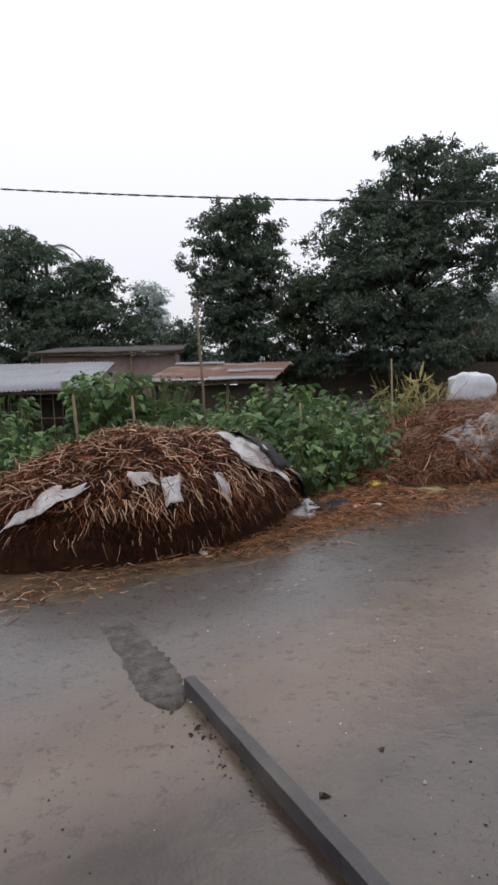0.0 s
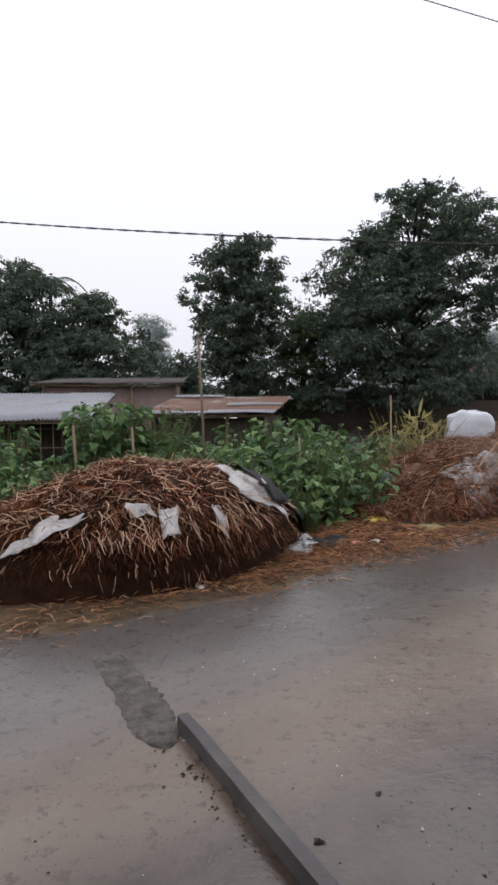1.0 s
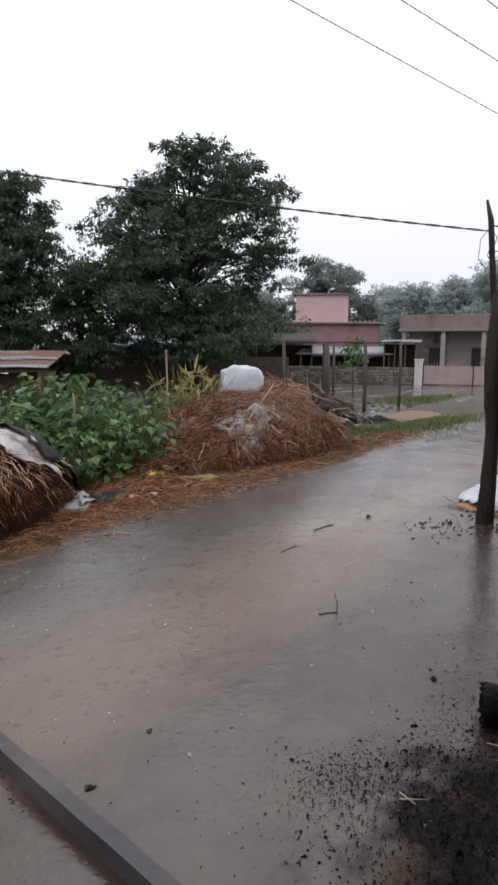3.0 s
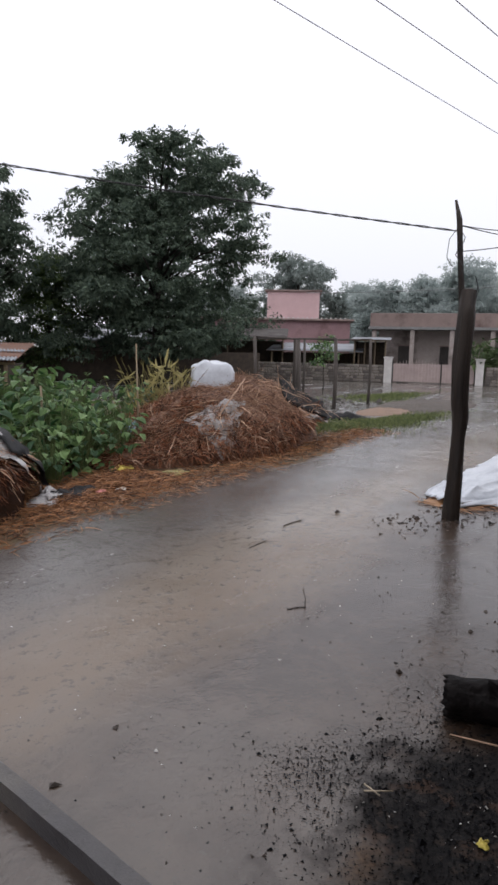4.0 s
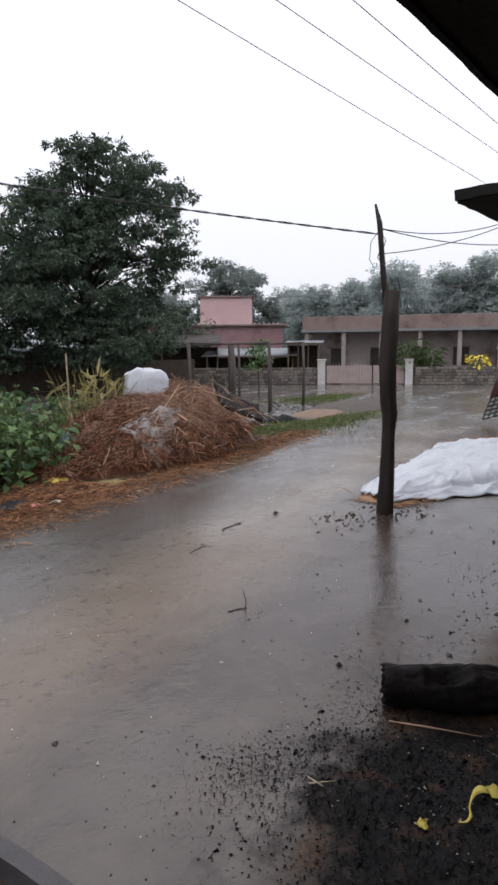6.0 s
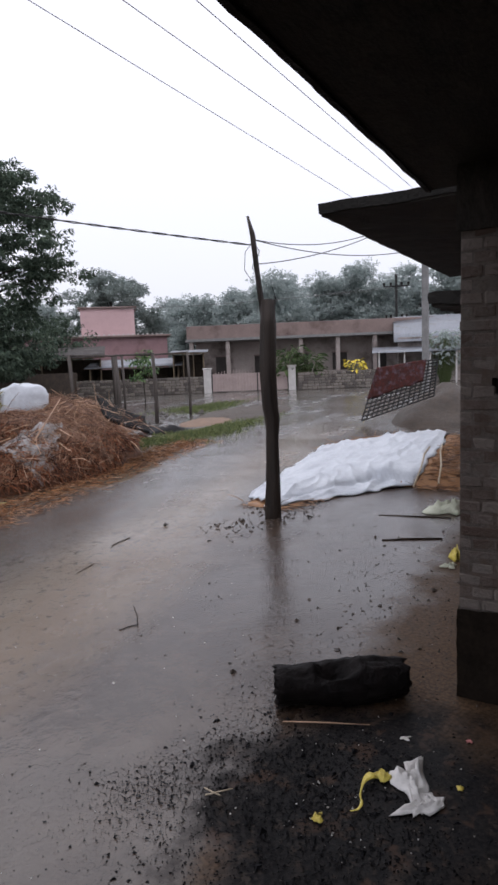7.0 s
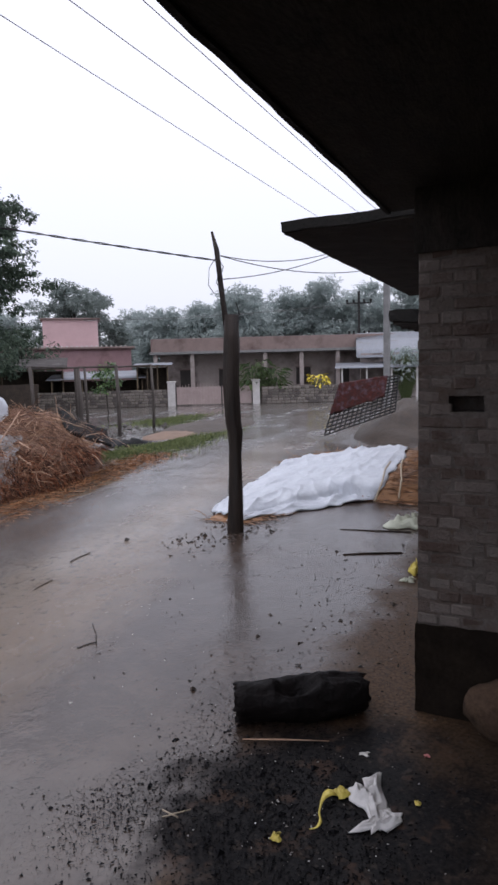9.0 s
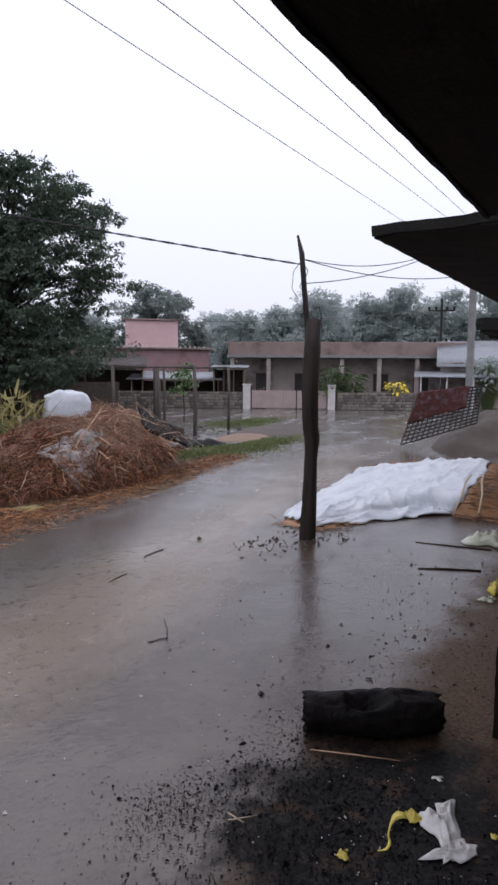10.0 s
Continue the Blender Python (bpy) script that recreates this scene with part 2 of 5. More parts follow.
M_RUST = mat("rusty_iron", (0.085, 0.04, 0.024), (0.19, 0.09, 0.055), 3, 0.6, 0.3, 30, c3=(0.30, 0.27, 0.25), stain=0.9)
M_DARK_ROOF = mat("old_roof_sheet", (0.045, 0.040, 0.038), (0.09, 0.078, 0.072), 2, 0.7, 0.3, 20, c3=(0.11, 0.10, 0.095), spec=0.2)
M_GREY_WOOD = mat("weathered_grey_wood", (0.055, 0.048, 0.043), (0.12, 0.105, 0.095), 6, 0.75, 0.6, 40, stretch=(1, 1, 0.2), spec=0.2)
M_THATCH = mat("wattle_wall", (0.03, 0.024, 0.019), (0.08, 0.06, 0.045), 5, 0.8, 0.5, 30)
M_PINK = mat("pink_plaster", (0.56, 0.38, 0.385), (0.64, 0.45, 0.455), 1.2, 0.7, 0.1, 12, c3=(0.48, 0.33, 0.33), stain=0.5)
M_ROSE = mat("dull_rose_plaster", (0.27, 0.165, 0.175), (0.35, 0.22, 0.23), 1.2, 0.7, 0.1, 12, c3=(0.17, 0.10, 0.10), stain=0.5)
M_PLASTER = mat("stained_plaster", (0.30, 0.255, 0.24), (0.42, 0.37, 0.345), 1.2, 0.8, 0.15, 12, c3=(0.13, 0.105, 0.095), stain=0.5)
M_PARAPET = mat("brown_plaster", (0.215, 0.16, 0.145), (0.29, 0.22, 0.20), 1.5, 0.8, 0.15, 14, c3=(0.12, 0.08, 0.07), stain=0.5)
M_DARK = mat("dim_interior", (0.04, 0.036, 0.034), (0.07, 0.062, 0.058), 2, 0.9, 0)
M_STONE = mat("rubble_stone", (0.10, 0.09, 0.082), (0.24, 0.215, 0.19), 4, 0.7, 0.5, 30, vary="object")
M_MORTAR = mat("grey_mortar", (0.07, 0.058, 0.05), (0.15, 0.13, 0.115), 9, 0.9, 0.8, 60, c3=(0.095, 0.068, 0.054), stain=5.5, world_space=True, spec=0.2)
M_BRICK = mat("limewashed_brick", (0.078, 0.054, 0.044), (0.165, 0.138, 0.122), 9, 0.85, 0.9, 60, vary="object", c3=(0.135, 0.118, 0.104), stain=3.2, world_space=True, spec=0.2)
# raw concrete, its base colour darkened to hold the shade under the roof
M_SLAB = mat("shade_darkened_concrete", (0.009, 0.0078, 0.0066), (0.044, 0.038, 0.032), 4, 0.85, 0.9, 30, c3=(0.020, 0.0165, 0.0145), stain=1.6, stretch=(1, 2.5, 1), spec=0.2)
M_WHITE = mat("whitewash", (0.48, 0.46, 0.44), (0.66, 0.64, 0.62), 4, 0.8, 0.2, 30)
M_GATE = mat("faded_pink_metal", (0.34, 0.27, 0.255), (0.46, 0.37, 0.35), 2, 0.5, 0.1, 20)
M_POLE = mat("cast_concrete_pole", (0.16, 0.16, 0.16), (0.27, 0.27, 0.265), 4, 0.7, 0.2, 30)
M_CABLE = mat("black_cable", (0.012, 0.012, 0.013), (0.03, 0.03, 0.03), 5, 0.5, 0)
M_WIRE = mat("aluminium_wire", (0.55, 0.55, 0.60), (0.66, 0.66, 0.70), 5, 0.4, 0)
M_RED_CLOTH = mat("red_woven_mat", (0.018, 0.006, 0.005), (0.10, 0.02, 0.014), 9, 0.7, 0.4, 60, c3=(0.10, 0.07, 0.09), stain=6)
M_IRON = mat("dark_iron", (0.006, 0.006, 0.006), (0.02, 0.018, 0.017), 6, 0.5, 0.2)
M_SOIL = mat("wet_soil", (0.032, 0.023, 0.017), (0.088, 0.066, 0.050), 5, 0.6, 0.9, 50, bump_size=0.03)
M_ORANGE_SOIL = mat("orange_sand", (0.15, 0.098, 0.066), (0.25, 0.165, 0.115), 5, 0.7, 0.6, 50)
M_GRASS = mat("short_grass", (0.07, 0.10, 0.035), (0.20, 0.23, 0.09), 3, 0.5, 0, 20, vary="island", translucent=0.2)
M_TWIG = mat("dead_twig", (0.014, 0.010, 0.008), (0.05, 0.036, 0.027), 20, 0.8, spec=0.1)
M_PALE_STICK = mat("peeled_stick", (0.36, 0.28, 0.19), (0.52, 0.43, 0.31), 20, 0.5)
M_LITTER = mat("pale_litter", (0.35, 0.33, 0.29), (0.7, 0.68, 0.64), 10, 0.4, 0, vary="island")
M_ROCK = mat("brown_boulder", (0.040, 0.024, 0.015), (0.105, 0.068, 0.045), 8, 0.8, 0.9, 50, c3=(0.03, 0.02, 0.014), stain=6, spec=0.15)
M_FLOWER = mat("yellow_bloom", (0.55, 0.42, 0.03), (0.75, 0.62, 0.08), 10, 0.6, 0)
M_BLUE = mat("blue_plastic", (0.10, 0.22, 0.32), (0.22, 0.36, 0.45), 5, 0.5, 0.2)
M_LIGHT_CLOTH = mat("greenish_white_cloth", (0.36, 0.38, 0.28), (0.56, 0.57, 0.46), 8, 0.6, 0.3)
M_LITTER_STRAW = mat("trodden_straw", (0.07, 0.028, 0.012), (0.36, 0.18, 0.075), 3, 0.5, 0.2, 40, vary="island")
M_VERGE_STRAW = mat("wet_verge_straw", (0.038, 0.014, 0.0075), (0.44, 0.215, 0.10), 3, 0.5, 0.2, 40, vary="island", spec=0.2)
M_CHARCOAL = mat("charcoal_bits", (0.003, 0.003, 0.004), (0.013, 0.012, 0.013), 30, 0.6, 0.2, vary="island", spec=0.12)
M_PEBBLE = mat("dark_pebble", (0.02, 0.016, 0.013), (0.08, 0.062, 0.05), 30, 0.5, 0.2, vary="island")
M_PINK_SCRAP = mat("pink_scrap", (0.5, 0.16, 0.15), (0.6, 0.26, 0.24), 10, 0.5, 0)
M_PLINTH = mat("damp_plinth", (0.008, 0.006, 0.0045), (0.024, 0.018, 0.013), 6, 0.85, 0.8, 40, c3=(0.012, 0.009, 0.007), stain=4, spec=0.06)
M_RIM = mat("black_wet_edge", (0.008, 0.008, 0.007), (0.022, 0.020, 0.018), 8, 0.7, 0.8, 50, spec=0.15)

# ---- building blocks ----
rng = np.random.default_rng(7)


def thing(name, at, label, category, group="", kind="", turn=0.0):
    ob = new(name)
    ob.empty_display_size = 0.2
    ob.matrix_basis = pose(*at, 0, 0, turn)
    return tagged(ob, label, category, group, kind)


def link(name, mesh, material, parent=None, label="", smooth=False):
    mesh.materials.append(material)
    if smooth:
        mesh.shade_smooth()
    ob = new(name, mesh)
    ob.parent = parent
    if label:
        tagged(ob, label)
    return ob


def part(name, bm, material, parent=None, label="", smooth=False):
    mesh = bpy.data.meshes.new(name)
    bm.to_mesh(mesh)
    bm.free()
    return link(name, mesh, material, parent, label, smooth)


def raw(name, verts, faces, material, parent=None, label="", smooth=False):
    mesh = bpy.data.meshes.new(name)
    mesh.from_pydata(np.asarray(verts, float).tolist(), [], faces if isinstance(faces, list) else faces.tolist())
    mesh.update()
    return link(name, mesh, material, parent, label, smooth)


def box(x0, y0, z0, x1, y1, z1, bevel=0.01, bm=None):
    bm = bm or bmesh.new()
    made = bmesh.ops.create_cube(bm, size=1.0, matrix=Matrix.Translation(((x0 + x1) / 2, (y0 + y1) / 2, (z0 + z1) / 2)) @ Matrix.Diagonal((x1 - x0, y1 - y0, z1 - z0, 1)))
    if bevel:
        edges = list({e for v in made["verts"] for e in v.link_edges})
        bmesh.ops.bevel(bm, geom=edges, offset=bevel, segments=1, affect="EDGES")
    return bm


def tube(points, radii, sides=8, wobble=0.0):
    """Vertices and faces of a capped tube along points."""
    p = [Vector(q) for q in points]
    radii = radii if hasattr(radii, "__len__") else [radii] * len(p)
    verts, faces = [], []
    for k, q in enumerate(p):
        way = (p[min(k + 1, len(p) - 1)] - p[max(k - 1, 0)]).normalized()
        a = way.cross(Vector((0.31, 0.95, 0.05)) if abs(way.z) > 0.7 else Vector((0, 0, 1))).normalized()
        b = way.cross(a)
        for s in range(sides):
            w = 2 * math.pi * s / sides
            r = radii[k] * (1 + (wobble * noise.noise(Vector((q.x * 3 + s * 1.7, q.y * 3, q.z * 3 + s))) if wobble else 0))
            verts.append(q + a * (math.cos(w) * r) + b * (math.sin(w) * r))
    for k in range(len(p) - 1):
        for s in range(sides):
            i, j = k * sides + s, k * sides + (s + 1) % sides
            faces.append((i, j, j + sides, i + sides))
    faces.append(tuple(reversed(range(sides))))
    faces.append(tuple(range((len(p) - 1) * sides, len(p) * sides)))
    return verts, faces


def tubes(list_of):
    verts, faces = [], []
    for v, f in list_of:
        o = len(verts)
        verts += v
        faces += [tuple(i + o for i in q) for q in f]
    return verts, faces


def strands(base, way, length, width, sag=0.15, seed=1):
    """Many bent three-sided stalks, tapered, as arrays."""
    g = np.random.default_rng(seed)
    n = len(base)
    way = way / np.linalg.norm(way, axis=1, keepdims=True)
    ref = np.where(np.abs(way[:, 2:3]) > 0.8, np.array([[1.0, 0, 0]]), np.array([[0, 0, 1.0]]))
    a = np.cross(way, ref)
    a /= np.linalg.norm(a, axis=1, keepdims=True)
    b = np.cross(way, a)
    bend = (g.normal(0, 1, (n, 1)) * a + g.normal(0, 1, (n, 1)) * b) * (sag * length[:, None])
    v = np.zeros((n, 9, 3))
    for k, (s, r) in enumerate(((0, 1.0), (0.5, 0.85), (1.0, 0.45))):
        c = base + way * (length[:, None] * s) + bend * (s * (1 - s) * 2) + np.array([0, 0, -1.0]) * (sag * length[:, None] * s * s * 0.5)
        for q in range(3):
            w = 2 * math.pi * q / 3
            v[:, 3 * k + q] = c + (a * math.cos(w) + b * math.sin(w)) * (width[:, None] * r)
    one = []
    for k in range(2):
        for q in range(3):
            i, j = 3 * k + q, 3 * k + (q + 1) % 3
            one.append((i, j, j + 3, i + 3))
    f = (np.array(one)[None] + (np.arange(n) * 9)[:, None, None]).reshape(-1, 4)
    return v.reshape(-1, 3), f


def leaves(at, tip, normal, length, width, fold=0.25):
    """Many folded diamond leaves."""
    n = len(at)
    tip = tip / np.linalg.norm(tip, axis=1, keepdims=True)
    side = np.cross(tip, normal)
    side /= np.linalg.norm(side, axis=1, keepdims=True) + 1e-9
    up = np.cross(side, tip)
    L, W = length[:, None], width[:, None]
    v = np.zeros((n, 6, 3))
    v[:, 0] = at
    v[:, 1] = at + tip * L * 0.35 + side * W * 0.5 + up * W * fold
    v[:, 2] = at + tip * L * 0.72 + side * W * 0.36 + up * W * fold * 0.6
    v[:, 3] = at + tip * L - up * W * 0.25
    v[:, 4] = at + tip * L * 0.72 - side * W * 0.36 + up * W * fold * 0.6
    v[:, 5] = at + tip * L * 0.35 - side * W * 0.5 + up * W * fold
    one = np.array([(0, 1, 2, 3), (0, 3, 4, 5)])
    f = (one[None] + (np.arange(n) * 6)[:, None, None]).reshape(-1, 4)
    return v.reshape(-1, 3), f


def small_leaves(at, tip, normal, length, width):
    """Many flat diamond leaves, for crowns some way off."""
    tip = tip / np.linalg.norm(tip, axis=1, keepdims=True)
    side = np.cross(tip, normal)
    side /= np.linalg.norm(side, axis=1, keepdims=True) + 1e-9
    L, W = length[:, None], width[:, None]
    v = np.stack([at, at + tip * L * 0.5 + side * W * 0.5, at + tip * L, at + tip * L * 0.5 - side * W * 0.5], 1)
    return v.reshape(-1, 3), np.arange(len(at) * 4).reshape(-1, 4)


def unit(n, g):
    v = g.normal(0, 1, (n, 3))
    return v / np.linalg.norm(v, axis=1, keepdims=True)


def tree(at, label, seed, profile, trunk_r=0.3, clumps=70, per=150, leaf=0.26, material=None, clump=(0.7, 1.4), name="tree", group="", flat=0.55, sprays=13, limbs_every=3):
    """A tapered trunk, limbs to many clumps inside a profile of (height, radius, offset of the middle), and drooping leaves round every clump."""
    g = np.random.default_rng(seed)
    ob = thing(name, at, label, "tree", group)
    profile = [(*p, 0.0)[:3] for p in profile]
    hs, rs, cs = zip(*profile)
    height = hs[-1]
    centre, weight = [], np.interp(np.linspace(hs[0], hs[-1], 60), hs, rs) + 0.4
    heights = np.interp((np.arange(clumps) + g.random(clumps)) / clumps, np.cumsum(weight) / weight.sum(), np.linspace(hs[0], hs[-1], 60))
    for h in heights:
        r = np.interp(h, hs, rs) * (0.08 + 0.92 * g.random() ** 0.6)
        w = g.random() * 2 * math.pi
        bulge = 1 + 0.14 * math.sin(3 * w + seed + h) + 0.10 * math.sin(5 * w + 2 * seed - h * 1.3)
        centre.append((math.cos(w) * r * bulge + np.interp(h, hs, cs), math.sin(w) * r * bulge, h))
    centre = np.array(centre)
    mid = lambda z: float(np.interp(z, hs, cs)) * 0.6 * min(1.0, z / height)
    limbs = [tube([(0, 0, -0.2), (0.05, 0, height * 0.12), (mid(height * 0.45), 0, height * 0.45), (mid(height * 0.9), 0, height * 0.9)], [trunk_r * 1.3, trunk_r, trunk_r * 0.6, trunk_r * 0.12], 9, 0.4)]
    for c in centre[::limbs_every]:
        z0 = max(0.12 * height, c[2] * 0.72)
        start, end = Vector((mid(z0), 0, z0)), Vector(c)
        limbs.append(tube([start, start.lerp(end, 0.5) + Vector((0, 0, 0.03 * height)), end], [trunk_r * 0.2, trunk_r * 0.1, 0.015], 5))
    v, f = tubes(limbs)
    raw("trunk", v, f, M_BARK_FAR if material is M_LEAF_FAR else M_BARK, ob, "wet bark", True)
    # every clump is a handful of twigs, each with its own spray of leaves
    n = clumps * sprays
    which = np.repeat(np.arange(clumps), sprays)
    size = g.uniform(*clump, clumps)[which]
    d = unit(n, g)
    hub = centre[which] + d * (size * (0.25 + 0.75 * g.random(n) ** 0.5))[:, None] * np.array([1.2, 1.2, flat])
    per_spray = max(4, per // sprays)
    k = np.repeat(np.arange(n), per_spray)
    m = len(k)
    p = hub[k] + unit(m, g) * (leaf * 1.5 * g.random(m) ** 0.5)[:, None] * np.array([1, 1, 0.5])
    out = (d * np.array([1, 1, 0.4]))[k]
    tipway = out * 0.7 + unit(m, g) * 0.75 + np.array([0, 0, -0.5])
    normal = np.array([0, 0, 1.0]) + unit(m, g) * 0.6
    L = leaf * g.uniform(0.6, 1.3, m)
    v, f = small_leaves(p, tipway, normal, L, L * 0.5)
    raw("crown", v, f, material or M_LEAF, ob)
    return ob


# ---- ground ----
def spaced(dense_lo, dense_hi, step, reach):
    inner = np.arange(dense_lo, dense_hi + step / 2, step)
    out = step * 1.35 ** np.arange(1, 40)
    out = np.cumsum(out)
    out = out[out < reach]
    return np.concatenate([dense_lo - out[::-1], inner, dense_hi + out])


def hill(x, y):
    """Height of the ground: tiny unevenness, and the low verge beside the road."""
    return 0.010 * noise.noise(Vector((x * 0.9, y * 0.9, 0.0))) + 0.004 * noise.noise(Vector((x * 4, y * 4, 3.0)))


gx, gy = spaced(-4.0, 12.0, 0.13, 900), spaced(-1.0, 14.0, 0.13, 900)
gv = [(x, y, hill(x, y) if -20 < x < 40 and -20 < y < 50 else 0.0) for y in gy for x in gx]
nx = len(gx)
gf = [(j * nx + i, j * nx + i + 1, (j + 1) * nx + i + 1, (j + 1) * nx + i) for j in range(len(gy) - 1) for i in range(nx - 1)]
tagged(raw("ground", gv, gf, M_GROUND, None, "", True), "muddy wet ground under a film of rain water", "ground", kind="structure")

# ---- the house with the veranda ----
HOUSE = pose(HOUSE_O.x, HOUSE_O.y, 0, 0, 0, math.degrees(math.atan2(HOUSE_D.y, HOUSE_D.x)))
# in the house's frame x runs along the street, y towards the street


def in_house(name, bm, material, label, category, smooth=False):
    ob = part(name, bm, material, None, "", smooth)
    ob.matrix_basis = HOUSE
    return tagged(ob, label, category, kind="structure")


def rough_box(x0, y0, z0, x1, y1, z1, step=0.12, amount=0.012, seed=0.0):
    """A slab with uneven faces and edges."""
    bm = box(x0, y0, z0, x1, y1, z1, 0)
    for axis, lo, hi in ((0, x0, x1), (1, y0, y1), (2, z0, z1)):
        for c in np.arange(lo + step, hi - step * 0.5, step):
            no, co = Vector((0, 0, 0)), Vector((0, 0, 0))
            no[axis], co[axis] = 1, c
            bmesh.ops.bisect_plane(bm, geom=bm.verts[:] + bm.edges[:] + bm.faces[:], plane_co=co, plane_no=no)
    for v in bm.verts:
        q = v.co * 3.1 + Vector((seed, seed, seed))
        v.co += noise.noise_vector(q) * amount + noise.noise_vector(q * 4) * amount * 0.6
    return bm


bm = box(0.21, -3.2, -0.1, 0.23, 0.008, 2.86, 0)
for y0, z0, y1, z1 in ((-3.2, -0.1, 0.008, 1.70), (-3.2, 1.785, 0.008, 2.86), (-0.148, 1.70, 0.008, 1.785), (-3.2, 1.70, -0.325, 1.785)):
    box(0.001, y0, z0, 0.21, y1, z1, 0, bm)
wall_end = in_house("wall_end", bm, M_MORTAR, "end wall of old bricks with patchy limewash", "wall")
in_house("plinth", rough_box(-0.012, -3.2, -0.1, 0.2, 0.022, 0.52, 0.06, 0.012, 3), M_PLINTH, "dark damp plastered foot of the end wall", "plinth")
# beam and roof slab have the veranda's shade in their near-black colour
in_house("ring_beam", rough_box(-0.02, -3.2, 2.53, 0.2, 0.024, 2.87, 0.09, 0.012, 4), M_SLAB, "concrete beam on top of the end wall, shade in its dark colour", "beam")
in_house("roof_slab", rough_box(-6.0, -3.2, 2.86, 0.42, 0.255, 2.98, 0.14, 0.006), M_SLAB, "raw concrete veranda roof slab, underside shade in its colour, chipped edge", "roof slab")
in_house("wall_back", box(-6.0, -3.4, -0.1, 0.22, -3.2, 2.98, 0), M_BRICK, "plain brick back wall of the veranda", "wall")
in_house("wall_neighbour", box(0.6, -3.4, -0.1, 12.0, -0.45, 3.3, 0), M_PARAPET, "neighbouring plastered street wall", "wall")
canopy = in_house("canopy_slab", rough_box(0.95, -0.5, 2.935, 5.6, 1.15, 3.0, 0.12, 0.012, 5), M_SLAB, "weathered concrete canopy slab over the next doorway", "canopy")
part("rim", rough_box(0.93, -0.5, 2.945, 0.97, 1.16, 3.018, 0.06, 0.008, 6), M_RIM, canopy, "near-black wet edge")
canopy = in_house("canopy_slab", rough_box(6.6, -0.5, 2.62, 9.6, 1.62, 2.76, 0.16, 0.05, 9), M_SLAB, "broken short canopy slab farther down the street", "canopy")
part("rim", rough_box(6.55, -0.5, 2.66, 6.62, 1.64, 2.84, 0.1, 0.03, 6), M_RIM, canopy, "near-black wet edge")
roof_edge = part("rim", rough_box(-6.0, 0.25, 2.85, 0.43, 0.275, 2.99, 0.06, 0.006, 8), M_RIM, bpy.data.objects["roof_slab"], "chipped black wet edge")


# ---- haystacks ----
def mound(name, nx_, ny_, rx, ry, shape, material, parent, rough=0.06):
    """A lumpy heap over an oval foot."""
    verts, faces = [], []
    rings, sides = 26, 64
    for k in range(rings + 1):
        for s in range(sides):
            w = 2 * math.pi * s / sides
            r = k / rings
            x, y = rx * r * math.cos(w), ry * r * math.sin(w)
            z = shape(x, y)
            q = Vector((x * 2.2, y * 2.2, z * 2.2))
            p = Vector((x, y, z)) + noise.noise_vector(q) * rough + noise.noise_vector(q * 3.3) * rough * 0.5
            if k >= rings - 1:
                p.z = min(p.z, 0.04) if k < rings else -0.10
            verts.append(p)
    for k in range(rings):
        for s in range(sides):
            i, j = k * sides + s, k * sides + (s + 1) % sides
            faces.append((i, i + sides, j + sides, j))
    return raw(name, verts, faces, material, parent, "", True)


def heap_points(count, rx, ry, shape, g, keep=None):
    """Places on a heap with their outward way."""
    p, w = [], []
    while len(p) < count:
        a, r = g.random() * 2 * math.pi, math.sqrt(g.random())
        x, y = rx * r * math.cos(a), ry * r * math.sin(a)
        z = shape(x, y)
        e = 0.03
        nx2, ny2 = -(shape(x + e, y) - shape(x - e, y)) / (2 * e), -(shape(x, y + e) - shape(x, y - e)) / (2 * e)
        slope = math.hypot(nx2, ny2)
        if g.random() * 3 > 0.6 + slope:
            continue
        if keep and not keep(x, y, z):
            continue
        p.append((x, y, z))
        w.append((nx2, ny2, 1.0))
    p, w = np.array(p), np.array(w)
    return p, w / np.linalg.norm(w, axis=1, keepdims=True)


def sheet(name, corners, nu, nv, shape, material, parent, label, lift=0.03, crumple=0.03, seed=0.0, thick=0.004):
    """A crumpled plastic sheet laid over a heap: corners in the heap's plan, torn edges."""
    a, b, c, d = [Vector((*q, 0)) for q in corners]
    verts, faces = [], []
    for j in range(nv + 1):
        for i in range(nu + 1):
            u, v = i / nu, j / nv
            jag = 0.10 * noise.noise(Vector((u * 5 + seed, v * 5, seed)))
            u2, v2 = u + jag * (1 if i in (0, nu) else 0.3), v + jag * (1.2 if j in (0, nv) else 0.3)
            q = a.lerp(b, u2).lerp(d.lerp(c, u2), v2)
            z = shape(q.x, q.y) + lift
            n3 = noise.noise_vector(Vector((q.x * 6 + seed, q.y * 6, z * 6))) * crumple
            verts.append(Vector((q.x, q.y, z)) + n3)
    for j in range(nv):
        for i in range(nu):
            k = j * (nu + 1) + i
            faces.append((k, k + 1, k + nu + 2, k + nu + 1))
    ob = raw(name, verts, faces, material, parent, label, True)
    so = ob.modifiers.new("thickness", "SOLIDIFY")
    so.thickness = thick
    return ob


# the first stack: length along x, in its own frame; turned along the road
S1_RX, S1_RY = 2.1, 1.42


def stack_one(x, y):
    u, v = x / S1_RX, y / S1_RY
    r = max(0.0, 1.0 - abs(u) ** 2.3 - abs(v) ** 2.7)
    bulge = 1 + 0.07 * noise.noise(Vector((x * 1.7, y * 1.7, 4)))
    return 1.08 * r ** 0.56 * bulge * (1 - 0.30 * max(0.0, min(1.0, -(x + 0.1) / 1.7)))


